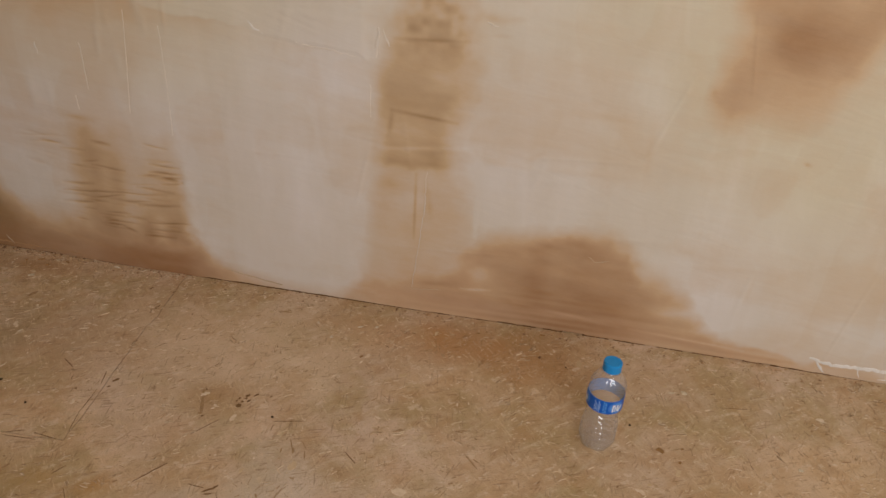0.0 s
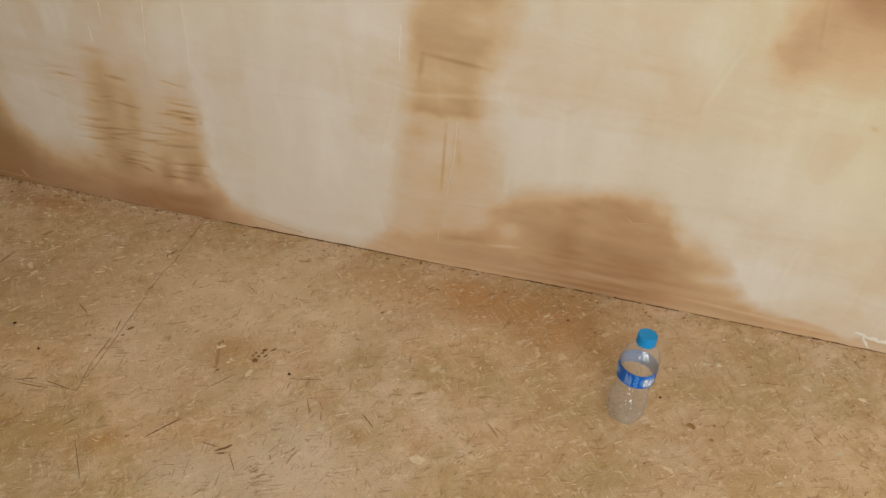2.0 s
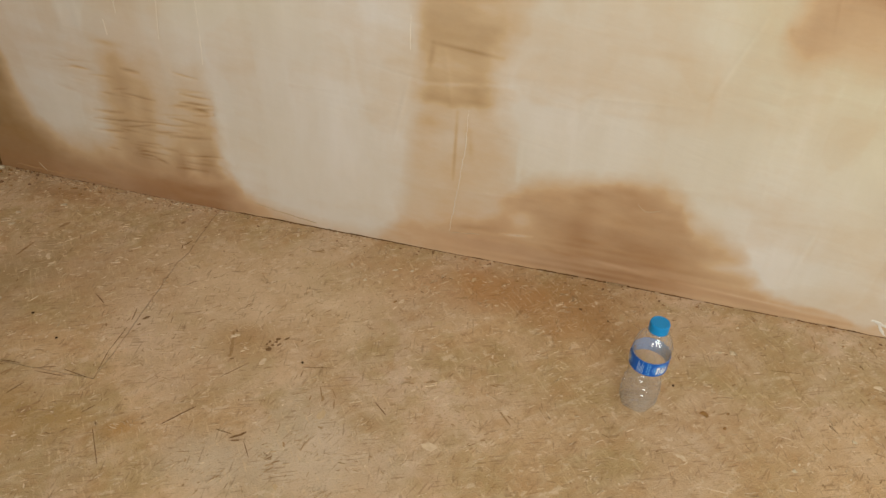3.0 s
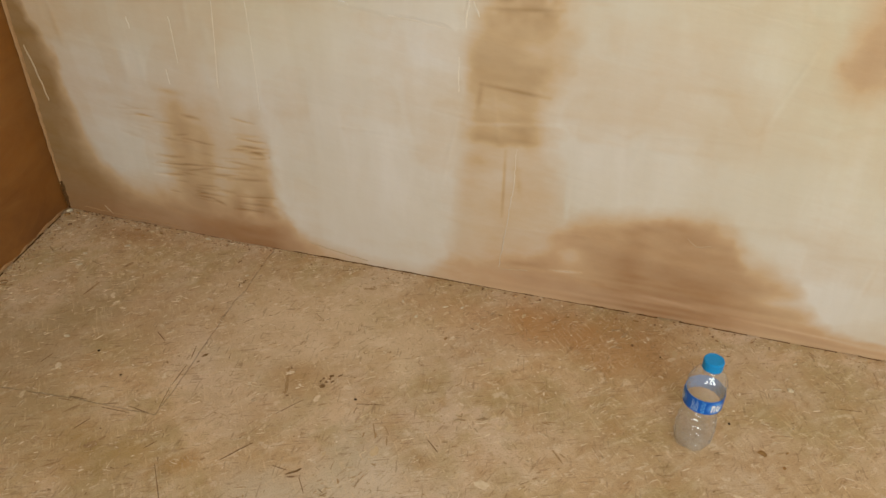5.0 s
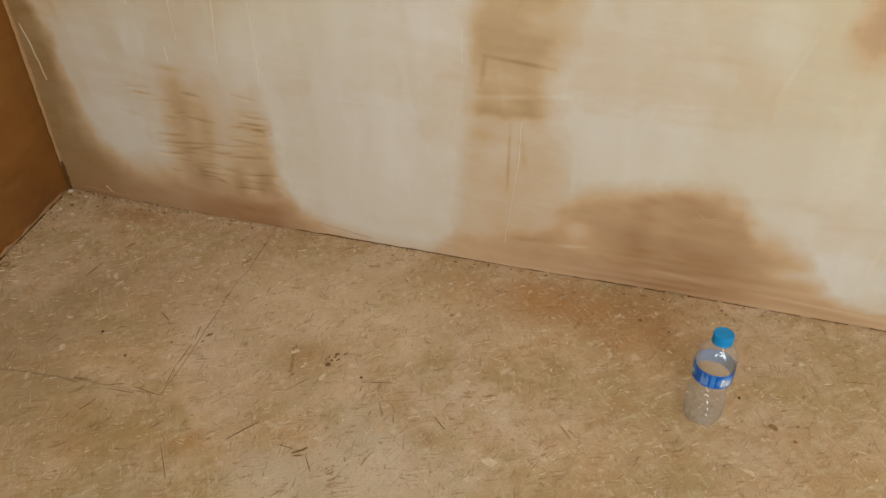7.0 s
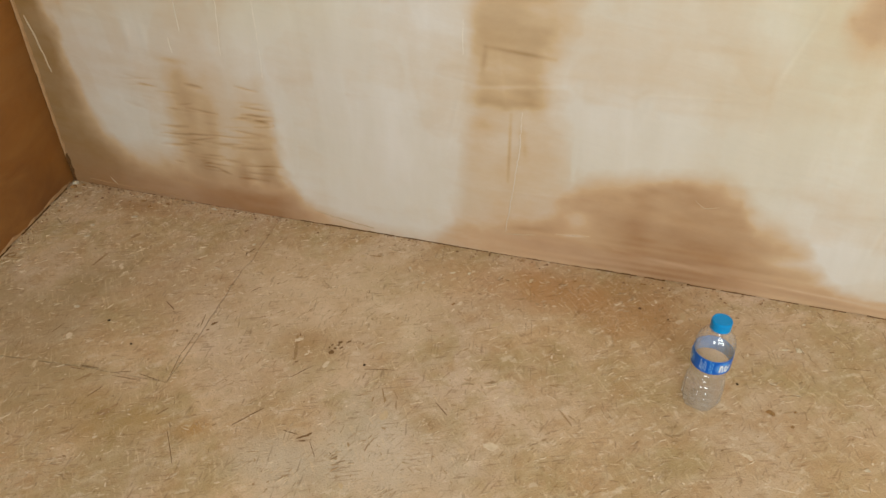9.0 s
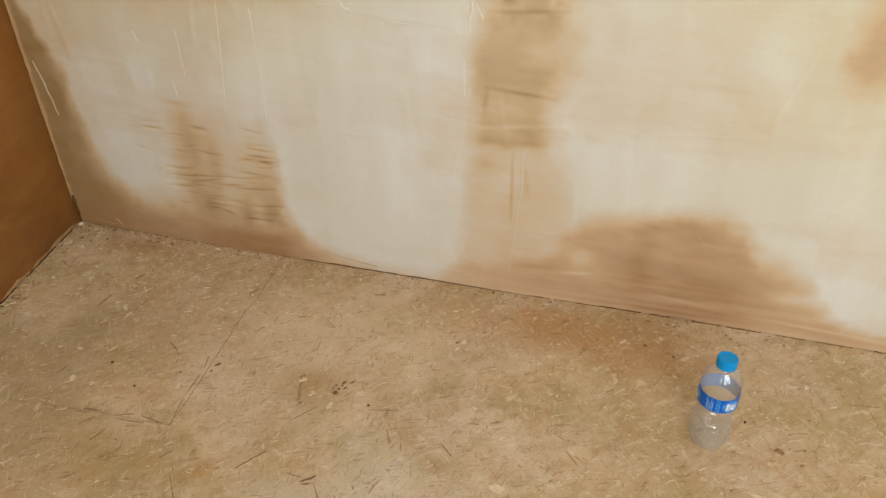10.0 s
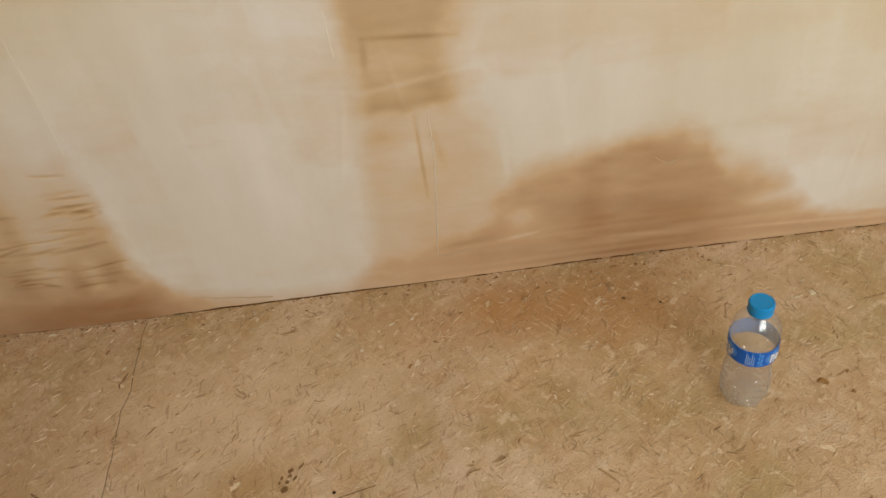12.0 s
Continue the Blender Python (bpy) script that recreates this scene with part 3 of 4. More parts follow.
for number, (points, width, material) in enumerate((
        (((-0.458, 0.352), (-0.449, 0.318), (-0.438, 0.246)), 0.003, TANRIDGE), (((-0.133, 0.437), (-0.131, 0.357)), 0.0022, RIDGE),
        (((-0.044, 0.50), (-0.052, 0.40), (-0.059, 0.324)), 0.0024, RIDGE), (((0.014, 0.480), (0.017, 0.38), (0.015, 0.292)), 0.0026, RIDGE),
        (((0.166, 0.505), (0.178, 0.494), (0.192, 0.488)), 0.008, CHALK), (((0.225, 0.487), (0.253, 0.477), (0.308, 0.472), (0.344, 0.467)), 0.005, RIDGE),
        (((0.379, 0.516), (0.377, 0.470)), 0.009, RIDGE), (((0.387, 0.513), (0.397, 0.489)), 0.006, RIDGE), (((0.368, 0.426), (0.369, 0.370)), 0.003, RIDGE),
        (((0.467, 0.286), (0.466, 0.213), (0.451, 0.050)), 0.0034, RIDGE), (((0.556, 0.250), (0.557, 0.175)), 0.0026, RIDGE),
        (((0.451, 0.047), (0.502, 0.053)), 0.003, TANRIDGE), (((0.54, 0.062), (0.595, 0.068)), 0.0035, TANRIDGE),
        (((0.753, 0.169), (0.768, 0.157), (0.790, 0.163)), 0.0026, TANRIDGE), (((-0.219, 0.428), (-0.215, 0.409)), 0.005, RIDGE),
        (((-0.158, 0.343), (-0.157, 0.317)), 0.0024, RIDGE), (((0.545, 0.540), (0.562, 0.535)), 0.005, RIDGE), 
        (((0.08, 0.030), (0.13, 0.020), (0.2, 0.010)), 0.0024, TANRIDGE), (((-0.43, 0.013), (-0.33, 0.010), (-0.2, 0.009)), 0.005, SEAM), (((-0.375, 0.026), (-0.362, 0.008)), 0.0035, TANRIDGE),
        (((1.160, 0.030), (1.20, 0.022), (1.26, 0.026), (1.34, 0.024)), 0.020, CHALK), (((1.172, 0.028), (1.190, 0.004)), 0.010, CHALK),
        (((1.24, 0.026), (1.25, 0.006)), 0.006, CHALK), (((1.28, 0.008), (1.4, 0.012)), 0.008, CHALK))):
    ridge(points, width, 0.0012, material, number)

# ---- the other walls, ceiling, window ----
# Unseen backing, added only to keep sky light from leaking under the wall.
tagged(part("wall_north_core", box(CORNER - 0.10, EAST + THICK, THICK + 0.002, THICK + 0.10, -0.12, HIGH), PALE), "unseen backing added behind the plastered wall against light leaks", "wall", kind="structure")
west = part("wall_west", box(-THICK, 0, -3.3, 0.26, 0.0022, HIGH), WET)
west.matrix_world = pose(CORNER, 0, 0, 0, 0, math.degrees(SLANT))
# Same unseen backing for the west wall, blocking stray sky light.
west_light_stop = part("wall_west_core", box(-THICK - 0.08, -THICK - 0.002, -3.3, 0.26, -0.12, HIGH), PALE)
west_light_stop.matrix_world = west.matrix_world.copy()
tagged(west_light_stop, "unseen backing added behind the wet plaster against light leaks", "wall", kind="structure")
tagged(west, "wet reddish-brown freshly plastered wall meeting the floor", "wall", kind="structure")


def corner_fillet():
    """A thin uneven seam of plaster that runs up the room's corner."""
    rng, verts, faces = np.random.RandomState(3), [], []
    for i in range(180):
        z = 0.06 + i * 0.0125
        w, d = rng.uniform(0.0015, 0.0035), rng.uniform(-0.001, 0.001)
        back = float(bow(CORNER))
        verts += [(CORNER + d + 0.001, back - w - 0.002, z), (CORNER + d + 0.0032, back - 0.0022, z), (CORNER + d + 0.002 + w, back + 0.002, z)]
        if i:
            q = 3 * i
            faces += [(q - 3 + j, q - 2 + j, q + 1 + j, q + j) for j in range(2)]
    return from_lists("corner_seam", verts, faces, SEAM, WALL)


def west_fringe():
    """A ragged skirt of pale plaster along the foot of the west wall."""
    rng, verts, faces = np.random.RandomState(8), [], []
    for i in range(150):
        y = -0.006 - i * 0.008
        n = float(value_noise(y, 0.0, 30, 41)) + 0.4 * float(value_noise(y, 0.0, 110, 42))
        h, w = 0.011 + 0.007 * n, 0.0024 + 0.0012 * n
        verts += [(-0.003, y, h), (w * 0.6, y, h * 0.6), (w, y, 0.0024 + rng.uniform(0, 0.0026)), (-0.004, y, 0.0026)]
        if i:
            q = 4 * i
            faces += [(q - 4 + j, q - 3 + j, q + 1 + j, q + j) for j in range(3)]
    return from_lists("plaster_skirt", verts, faces, SEAM, west)


corner_fillet()
west_fringe()
# Dark sliver painted for the shade in a corner crack; the walls butt here.
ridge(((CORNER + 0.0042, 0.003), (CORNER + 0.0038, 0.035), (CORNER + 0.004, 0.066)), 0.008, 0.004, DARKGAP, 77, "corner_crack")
east = part("wall_east", box(EAST, EAST + THICK - 0.004, SOUTH - THICK, 0.02, -0.01, HIGH), PALE)
tagged(east, "pale plastered side wall", "wall", kind="structure")
bm = box(-0.1, WIN_X - WIN_W / 2, SOUTH - THICK, SOUTH, 0, HIGH)
box(WIN_X + WIN_W / 2, EAST - 0.003, SOUTH - THICK, SOUTH, 0, HIGH, bm)
box(WIN_X - WIN_W / 2, WIN_X + WIN_W / 2, SOUTH - THICK, SOUTH, 0, WIN_Z - WIN_H / 2, bm)
box(WIN_X - WIN_W / 2, WIN_X + WIN_W / 2, SOUTH - THICK, SOUTH, WIN_Z + WIN_H / 2, HIGH, bm)
tagged(part("wall_south", bm, PALE), "pale plastered wall with a window opening", "wall", kind="structure")
tagged(part("ceiling", box(CORNER - 0.4, EAST + THICK + 0.1, SOUTH - THICK - 0.1, THICK + 0.3, HIGH + 0.0015, HIGH + 0.15), PALE), "plain pale plastered ceiling", "ceiling", kind="structure")
window = tagged(new("window_1"), "plain white framed window", "window", kind="structure")
window.location = (WIN_X, SOUTH - 0.08, WIN_Z)
FRAME = plastic("white_window_frame", (0.75, 0.75, 0.73), 0.4)
for x0, x1, z0, z1 in ((-WIN_W / 2, -WIN_W / 2 + 0.05, -WIN_H / 2, WIN_H / 2), (WIN_W / 2 - 0.05, WIN_W / 2, -WIN_H / 2, WIN_H / 2), (-0.025, 0.025, -WIN_H / 2 + 0.05, WIN_H / 2 - 0.05),
                       (-WIN_W / 2 + 0.05, WIN_W / 2 - 0.05, -WIN_H / 2, -WIN_H / 2 + 0.05), (-WIN_W / 2 + 0.05, WIN_W / 2 - 0.05, WIN_H / 2 - 0.05, WIN_H / 2)):
    part("window_frame", box(x0, x1, -0.03, 0.02, z0, z1), FRAME, window)

# ---- floor: chipboard sheets on a slab ----
# The slab's dark brown paints shade into the open board joints.
tagged(part("floor_slab", box(CORNER - 0.4, EAST + THICK, SOUTH - THICK, THICK, -0.12, -0.0185), speckled("slab_joint_shade", (0.06, 0.03, 0.012))), "unseen slab beneath the boards, coloured dark for joint shade", "floor", kind="structure")
floor = tagged(new("floor"), "worn stained chipboard floor sheets with a patched corner", "floor", kind="structure")
JOINT = ((0.011, 0.10), (0.007, 0.012), (0.013, -0.083), (0.0205, -0.130), (0.016, -0.165), (0.020, -0.20), (0.028, -0.276), (0.038, -0.368), (0.042, -0.435), (0.005, -0.438), (-0.092, -0.444), (-0.234, -0.459), (-0.62, -0.497))
GAP = 0.0014


def sheet(outline, name):
    """A board with the given outline and a slightly broken upper edge, split finely so that stains can sit on it."""
    bm = bmesh.new()
    top = bm.faces.new([bm.verts.new((x, y, 0)) for x, y in outline])
    low = bmesh.ops.extrude_face_region(bm, geom=[top])
    for v in low["geom"]:
        if isinstance(v, bmesh.types.BMVert):
            v.co.z = -0.018
    bmesh.ops.recalc_face_normals(bm, faces=bm.faces)
    return part(name, bm, BOARD, floor)


jogged = []
rng = np.random.RandomState(12)
for (x0, y0), (x1, y1) in zip(JOINT, JOINT[1:]):
    steps = max(2, int(math.hypot(x1 - x0, y1 - y0) / 0.016))
    jogged += [(x0 + (x1 - x0) * i / steps + rng.uniform(-0.0014, 0.0014), y0 + (y1 - y0) * i / steps + rng.uniform(-0.001, 0.001)) for i in range(steps)]
jogged.append(JOINT[-1])
corner_sheet = [(x - GAP / 2, y + GAP / 2) for x, y in jogged] + [(-0.62, 0.10)]
main_sheet = [(x + GAP / 2, y - GAP / 2) for x, y in jogged] + [(-0.62, SOUTH), (EAST, SOUTH), (EAST, 0.10)]
boards = [sheet(corner_sheet, "chipboard_sheet"), sheet(main_sheet, "chipboard_sheet")]


def flakes(count, seed):
    """Wood flakes and strands pressed into the boards, lying just proud: loose ones, and bundles of strands side by side."""
    rng, verts, faces = np.random.RandomState(seed), [], []

    def strand(x, y, turn, long, wide, lift, sides=6):
        c, s, base, bend = math.cos(turn), math.sin(turn), len(verts), rng.uniform(-0.12, 0.12) * long
        for i in range(sides):
            a = 2 * math.pi * i / sides + rng.uniform(-0.3, 0.3)
            u, v = long / 2 * math.cos(a) * rng.uniform(0.7, 1.1), wide / 2 * math.sin(a) * rng.uniform(0.6, 1.2)
            v += bend * (4 * u * u / long / long)
            verts.append((x + u * c - v * s, y + u * s + v * c, lift))
            verts.append((x + u * c * 1.06 - v * s * 1.06, y + u * s * 1.06 + v * c * 1.06, -0.0003))
        faces.append(tuple(base + 2 * i for i in range(sides)))
        faces.extend((base + 2 * i, base + 2 * i + 1, base + 2 * ((i + 1) % sides) + 1, base + 2 * ((i + 1) % sides)) for i in range(sides))

    for k in range(count):
        x, y = rng.uniform(-0.46, 1.5), -abs(rng.uniform(0.002, 0.95)) ** 1.15
        turn = rng.uniform(0, math.pi) if k % 3 else rng.normal(0.75, 0.35)
        lift = rng.uniform(0.00015, 0.0006) if k % 5 else rng.uniform(0.0006, 0.0012)
        if k % 8 == 0:
            strand(x, y, turn, 0.003 + rng.exponential(0.003), rng.uniform(0.0012, 0.0034), lift)
        elif k % 11 == 0:
            for i in range(rng.randint(3, 8)):
                strand(x + rng.normal(0, 0.005), y + rng.normal(0, 0.005), turn + rng.normal(0, 0.14), 0.005 + min(rng.exponential(0.005), 0.010), rng.uniform(0.0005, 0.0011), lift + 0.0001 * i)
        else:
            strand(x, y, turn, 0.004 + min(rng.exponential(0.0045), 0.011), rng.uniform(0.00035, 0.0008), lift)
    return verts, faces


ob = from_lists("wood_flakes", *flakes(11000, 4), FLAKES, floor)
tagged(ob, "pale and dark wood flakes in the boards", kind="stuff")


def grit(count, seed):
    """Crumbs of plaster and dirt swept against the foot of the walls."""
    rng, verts, faces = np.random.RandomState(seed), [], []
    for k in range(count):
        if k % 4:
            x = rng.uniform(CORNER + 0.01, 1.5) if k % 3 else rng.uniform(CORNER + 0.01, 0.0)
            y = float(bow(x)) - 0.002 - rng.exponential(0.010)
        else:
            d = rng.uniform(0.0, 0.5)
            x, y = CORNER + 0.006 + d * math.sin(SLANT) + rng.exponential(0.008), -d * math.cos(SLANT)
        r, base = rng.uniform(0.0006, 0.0022) * (1.6 if k % 17 == 0 else 1), len(verts)
        for i in range(5):
            a = i * 1.2566 + rng.uniform(-0.3, 0.3)
            q = r * rng.uniform(0.6, 1.5)
            verts.append((x + q * math.cos(a) * 1.4, y + q * math.sin(a), -0.0002))
            verts.append((x + 0.5 * q * math.cos(a), y + 0.5 * q * math.sin(a), r * rng.uniform(0.5, 1.1)))
        faces.append(tuple(base + 2 * i + 1 for i in range(5)))
        faces += [(base + 2 * i, base + 2 * ((i + 1) % 5), base + 2 * ((i + 1) % 5) + 1, base + 2 * i + 1) for i in range(5)]
    return verts, faces


ob = from_lists("plaster_grit", *grit(1000, 6), GRIT)
tagged(ob, "crumbs of plaster and dirt along the wall foot", "debris", kind="stuff")


def joint_dark_line(way, length, seed, name, label, fade=((0, 1), (0, 0))):
    """Dirt and painted shade in the open floor-to-wall joint, broken and uneven."""
    rng, verts, faces, run = np.random.RandomState(seed), [], [], False
    for i in range(int(length / 0.004)):
        d = i * 0.004
        strong = float(value_noise(d, 0.3, 12, seed)) + 0.7 * float(value_noise(d, 0.7, 60, seed + 1))
        strong -= float(np.interp(d, *fade))
        w = 0.0006 + 0.0007 * max(strong, -0.6)
        if strong < -0.95:
            run = False
            continue
        lie = rng.uniform(-0.0005, 0.0005)
        for side, tall in ((-w, 0.0), (-w * 0.3, 0.0011), (0.003, 0.0012)):
            verts.append((*way(d, side + lie), tall))
        if run:
            q = len(verts) - 3
            faces += [(q - 3 + j, q - 2 + j, q + 1 + j, q + j) for j in range(2)]
        run = True
    ob = from_lists(name, verts, faces, DARKGAP)
    return tagged(ob, label, "dirt", kind="stuff")


joint_dark_line(lambda d, side: (CORNER + 0.004 + d, side + float(bow(CORNER + d))), 1.95, 51, "joint_dirt", "dark strip for dirt and shade in the joint along the pale wall foot", ((0.0, 0.45, 0.6, 0.9, 1.1, 1.3, 1.9), (0.7, 0.65, 0.1, -0.1, 0.0, 0.1, 0.3)))
joint_dark_line(lambda d, side: (CORNER + d * math.sin(SLANT) - (side - 0.0026) * math.cos(SLANT), -0.004 - d * math.cos(SLANT) - (side - 0.0026) * math.sin(SLANT)), 0.8, 61, "joint_dirt", "dark strip for dirt and shade in the joint along the wet wall foot")


# ---- marks and crumbs on the floor ----
def crumb(name, x, y, long, wide, tall, turn, material, label, seed, sides=8):
    """A small irregular lump or chip that lies on the floor."""
    rng, bm = np.random.RandomState(seed), bmesh.new()
    rings, lobes = [], rng.uniform(0.5, 1.25, sides)
    for level, size in ((0.0, 0.92), (0.45, 1.0), (0.85, 0.72), (1.0, 0.3)):
        ring = []
        for i in range(sides):
            a = 2 * math.pi * i / sides
            q = size * lobes[i] * rng.uniform(0.92, 1.08)
            ring.append(bm.verts.new((long / 2 * q * math.cos(a), wide / 2 * q * math.sin(a), tall * level * rng.uniform(0.85, 1.0))))
        rings.append(ring)
    for a, b in zip(rings, rings[1:]):
        for i in range(sides):
            bm.faces.new((a[i], a[(i + 1) % sides], b[(i + 1) % sides], b[i]))
    bm.faces.new(rings[-1])
    bm.faces.new(rings[0][::-1])
    ob = part(name, bm, material)
    ob.location, ob.rotation_euler = (x, y, 0.0002), (0, 0, turn)
    return tagged(ob, label, "wood chip" if "chip" in name else "dirt", "specks on the floor")


for k, (x, y, long, wide, turn) in enumerate(((0.850, -0.200, 0.0048, 0.0042, 0.3), (-0.414, -0.274, 0.007, 0.0045, 0.2), (0.310, -0.320, 0.005, 0.004, 0.9), (-0.126, -0.344, 0.006, 0.004, 0.3), (-0.058, -0.381, 0.004, 0.0035, 0.6), (0.745, -0.085, 0.003, 0.0025, 0))):
    crumb("dirt_crumb", x, y, long, wide, 0.0022, turn, DARK, "small black crumb of dirt on the chipboard", 40 + k)
for k, (x, y, long, wide, turn) in enumerate(((0.895, -0.243, 0.014, 0.011, -0.5), (0.928, -0.233, 0.006, 0.004, 0.6), (0.400, -0.147, 0.008, 0.005, 1.2), (0.922, -0.262, 0.006, 0.005, 0.4))):
    crumb("dirt_lump", x, y, long, wide, 0.002, turn, NUT, "small brown lump of dirt on the chipboard", 50 + k)
for k, (x, y, long, wide, turn) in enumerate(((0.377, -0.066, 0.014, 0.006, 0.5), (0.921, -0.105, 0.012, 0.005, 0.4), (0.943, -0.100, 0.014, 0.012, 0.9), (1.10, -0.233, 0.010, 0.008, 0.0),
                                               (0.405, -0.060, 0.010, 0.007, 0.9), (0.30, -0.075, 0.012, 0.006, 2.4), (-0.33, -0.12, 0.016, 0.008, 0.3), (-0.27, -0.075, 0.016, 0.009, 0.5), (0.955, -0.035, 0.010, 0.005, 0.7),
                                               (-0.315, -0.155, 0.014, 0.009, 0.6), (0.335, -0.108, 0.009, 0.006, 1.4), (1.01, -0.31, 0.008, 0.006, 0.3), (0.0, -0.09, 0.010, 0.006, 0.6), (-0.20, -0.33, 0.013, 0.009, 0.2))):
    crumb("wood_chip", x, y, long, wide, 0.0015, turn, CHIP, "pale flat wood chip on the chipboard", 60 + k)


for k, (x, y, long, wide, turn) in enumerate(((-0.285, -0.020, 0.020, 0.007, 0.3), (-0.262, -0.034, 0.012, 0.006, 1.1), (-0.232, -0.016, 0.016, 0.006, -0.2), (-0.31, -0.03, 0.010, 0.006, 0.8), (-0.40, -0.05, 0.010, 0.005, 0.4), (-0.425, -0.10, 0.012, 0.006, 1.3), (0.70, -0.004, 0.022, 0.005, 0.05), (0.585, -0.03, 0.012, 0.004, 0.5))):
    crumb("dirt_lump", x, y, long * 0.7, wide * 0.7, 0.002, turn, NUT, "rust-brown crumb of dirt at the wall foot", 80 + k)
crumb("plaster_chip", -0.132, -0.006, 0.016, 0.005, 0.003, -0.1, CHIP, "pale plaster chip at the wall foot", 95)
crumb("plaster_chip", -0.462, -0.002, 0.012, 0.007, 0.006, 1.0, CHIP, "pale plaster chip in the room corner", 97)
crumb("plaster_chip", -0.440, -0.004, 0.010, 0.006, 0.004, 0.2, NUT, "brown plaster chip in the room corner", 98)
crumb("plaster_chip", -0.456, -0.016, 0.014, 0.009, 0.005, 0.6, NUT, "brown plaster chip in the room corner", 96)


def shaving(x, y, size, turn):
    """A curled strip that lies open like a loop."""
    bm, rows = bmesh.new(), []
    for i in range(17):
        a, r = 0.4 + i * 0.35, size * (1 - 0.012 * i)
        rows.append([bm.verts.new((q * math.cos(a) * 1.5, q * math.sin(a), z)) for q, z in ((r, 0), (r, 0.0022), (r - 0.0008, 0.0022), (r - 0.0008, 0))])
    for a, b in zip(rows, rows[1:]):
        for j in range(4):
            bm.faces.new((a[j], b[j], b[(j + 1) % 4], a[(j + 1) % 4]))
    for r in (rows[0], rows[-1][::-1]):
        bm.faces.new(r)
    ob = part("curled_shaving", bm, NUT)
    ob.location, ob.rotation_euler = (x, y, 0.0003), (0, 0, turn)
    return tagged(ob, "small brown curled shaving beside the wet wall", "shaving")


shaving(-0.408, -0.245, 0.0065, 0.5)


def pressed_flakes(count):
    """Larger pale flakes that lie flush in the boards: a few shapes, shared."""
    shapes = []
    for k in range(6):
        rng, bm = np.random.RandomState(300 + k), bmesh.new()
        lobes = rng.uniform(0.4, 1.3, 11)
        ring = [bm.verts.new((q * math.cos(i * 0.5712), 0.62 * q * math.sin(i * 0.5712), 0.00045)) for i, q in enumerate(lobes)]
        sole = [bm.verts.new((1.05 * v.co.x, 1.05 * v.co.y, 0.0)) for v in ring]
        bm.faces.new(ring)
        for i in range(11):
            bm.faces.new((sole[i], sole[(i + 1) % 11], ring[(i + 1) % 11], ring[i]))
        data = bpy.data.meshes.new("pressed_flake")
        bm.to_mesh(data)
        bm.free()
        data.materials.append(FLUSH)
        shapes.append(data)
    rng = np.random.RandomState(77)
    for k in range(count):
        x, y = rng.uniform(-0.42, 1.3), -0.012 - 0.62 * rng.uniform() ** 1.3
        r = 0.0028 + rng.exponential(0.0022)
        ob = new("pressed_flake", shapes[k % 6])
        ob.parent = floor
        ob.matrix_basis = pose(x, y, 0.0001, 0, 0, rng.uniform(0, 360)) @ Matrix.Diagonal((r, r, 1, 1))


pressed_flakes(150)


def smudge(strokes, name, label, material=None):
    """Dark worn marks: thin flat patches on the boards."""
    bm, rng = bmesh.new(), np.random.RandomState(len(strokes) + 3)
    for layer, (x, y, long, wide, turn) in enumerate(strokes):
        level = 0.0004 + 0.00016 * layer + 0.0001 * rng.uniform()
        ring, sole = [], []
        for i in range(10):
            a = 2 * math.pi * i / 10
            u, v = long / 2 * math.cos(a) * rng.uniform(0.75, 1.15), wide / 2 * math.sin(a) * rng.uniform(0.7, 1.2)
            p = (x + u * math.cos(turn) - v * math.sin(turn), y + u * math.sin(turn) + v * math.cos(turn))
            ring.append(bm.verts.new((*p, level)))
            sole.append(bm.verts.new((*p, 0.0001)))
        bm.faces.new(ring)
        for i in range(10):
            bm.faces.new((sole[i], sole[(i + 1) % 10], ring[(i + 1) % 10], ring[i]))
    return part(name, bm, material or SMUDGE, floor, label)


smudge(((0.256, -0.284, 0.009, 0.006, 0.9), (0.251, -0.308, 0.010, 0.008, 0.8), (0.246, -0.293, 0.006, 0.003, 1.3), (0.253, -0.299, 0.005, 0.004, 0.7), (0.262, -0.295, 0.008, 0.003, 1.0), (0.256, -0.291, 0.005, 0.003, 0.2), (0.268, -0.280, 0.010, 0.0018, 0.9), (0.244, -0.300, 0.004, 0.002, 1.2)), "dark_mark", "cluster of dark scuffs")
smudge(((0.194, -0.314, 0.054, 0.0045, -1.24), (0.199, -0.322, 0.03, 0.0025, -1.2), (0.186, -0.292, 0.010, 0.004, -1.2), (0.202, -0.338, 0.006, 0.005, 0.3)), "brown_mark", "long brown scuff", SCUFF)
smudge(((0.207, -0.342, 0.007, 0.002, 0.2), (0.188, -0.286, 0.006, 0.002, -1.0)), "scratch", "short brown scratch", SMUDGE)
smudge(((-0.246, -0.210, 0.042, 0.0045, 1.50), (-0.228, -0.128, 0.026, 0.007, 1.2)), "brown_mark", "long brown scuff", SCUFF)
smudge(((-0.247, -0.218, 0.026, 0.0014, 1.48),), "scratch", "thin dark scratch")
smudge(((-0.012, -0.511, 0.020, 0.013, 0.6), (-0.004, -0.497, 0.016, 0.004, 1.1)), "brown_mark", "round brown scuff", SCUFF)
smudge(((0.358, -0.366, 0.026, 0.0022, -1.1), (0.364, -0.376, 0.014, 0.0030, -1.35), (0.376, -0.362, 0.022, 0.0012, -0.9), (0.347, -0.380, 0.010, 0.0020, -1.5), (0.383, -0.381, 0.017, 0.0016, -1.25)), "brown_mark", "hatched reddish-brown scuffs", SCUFF)
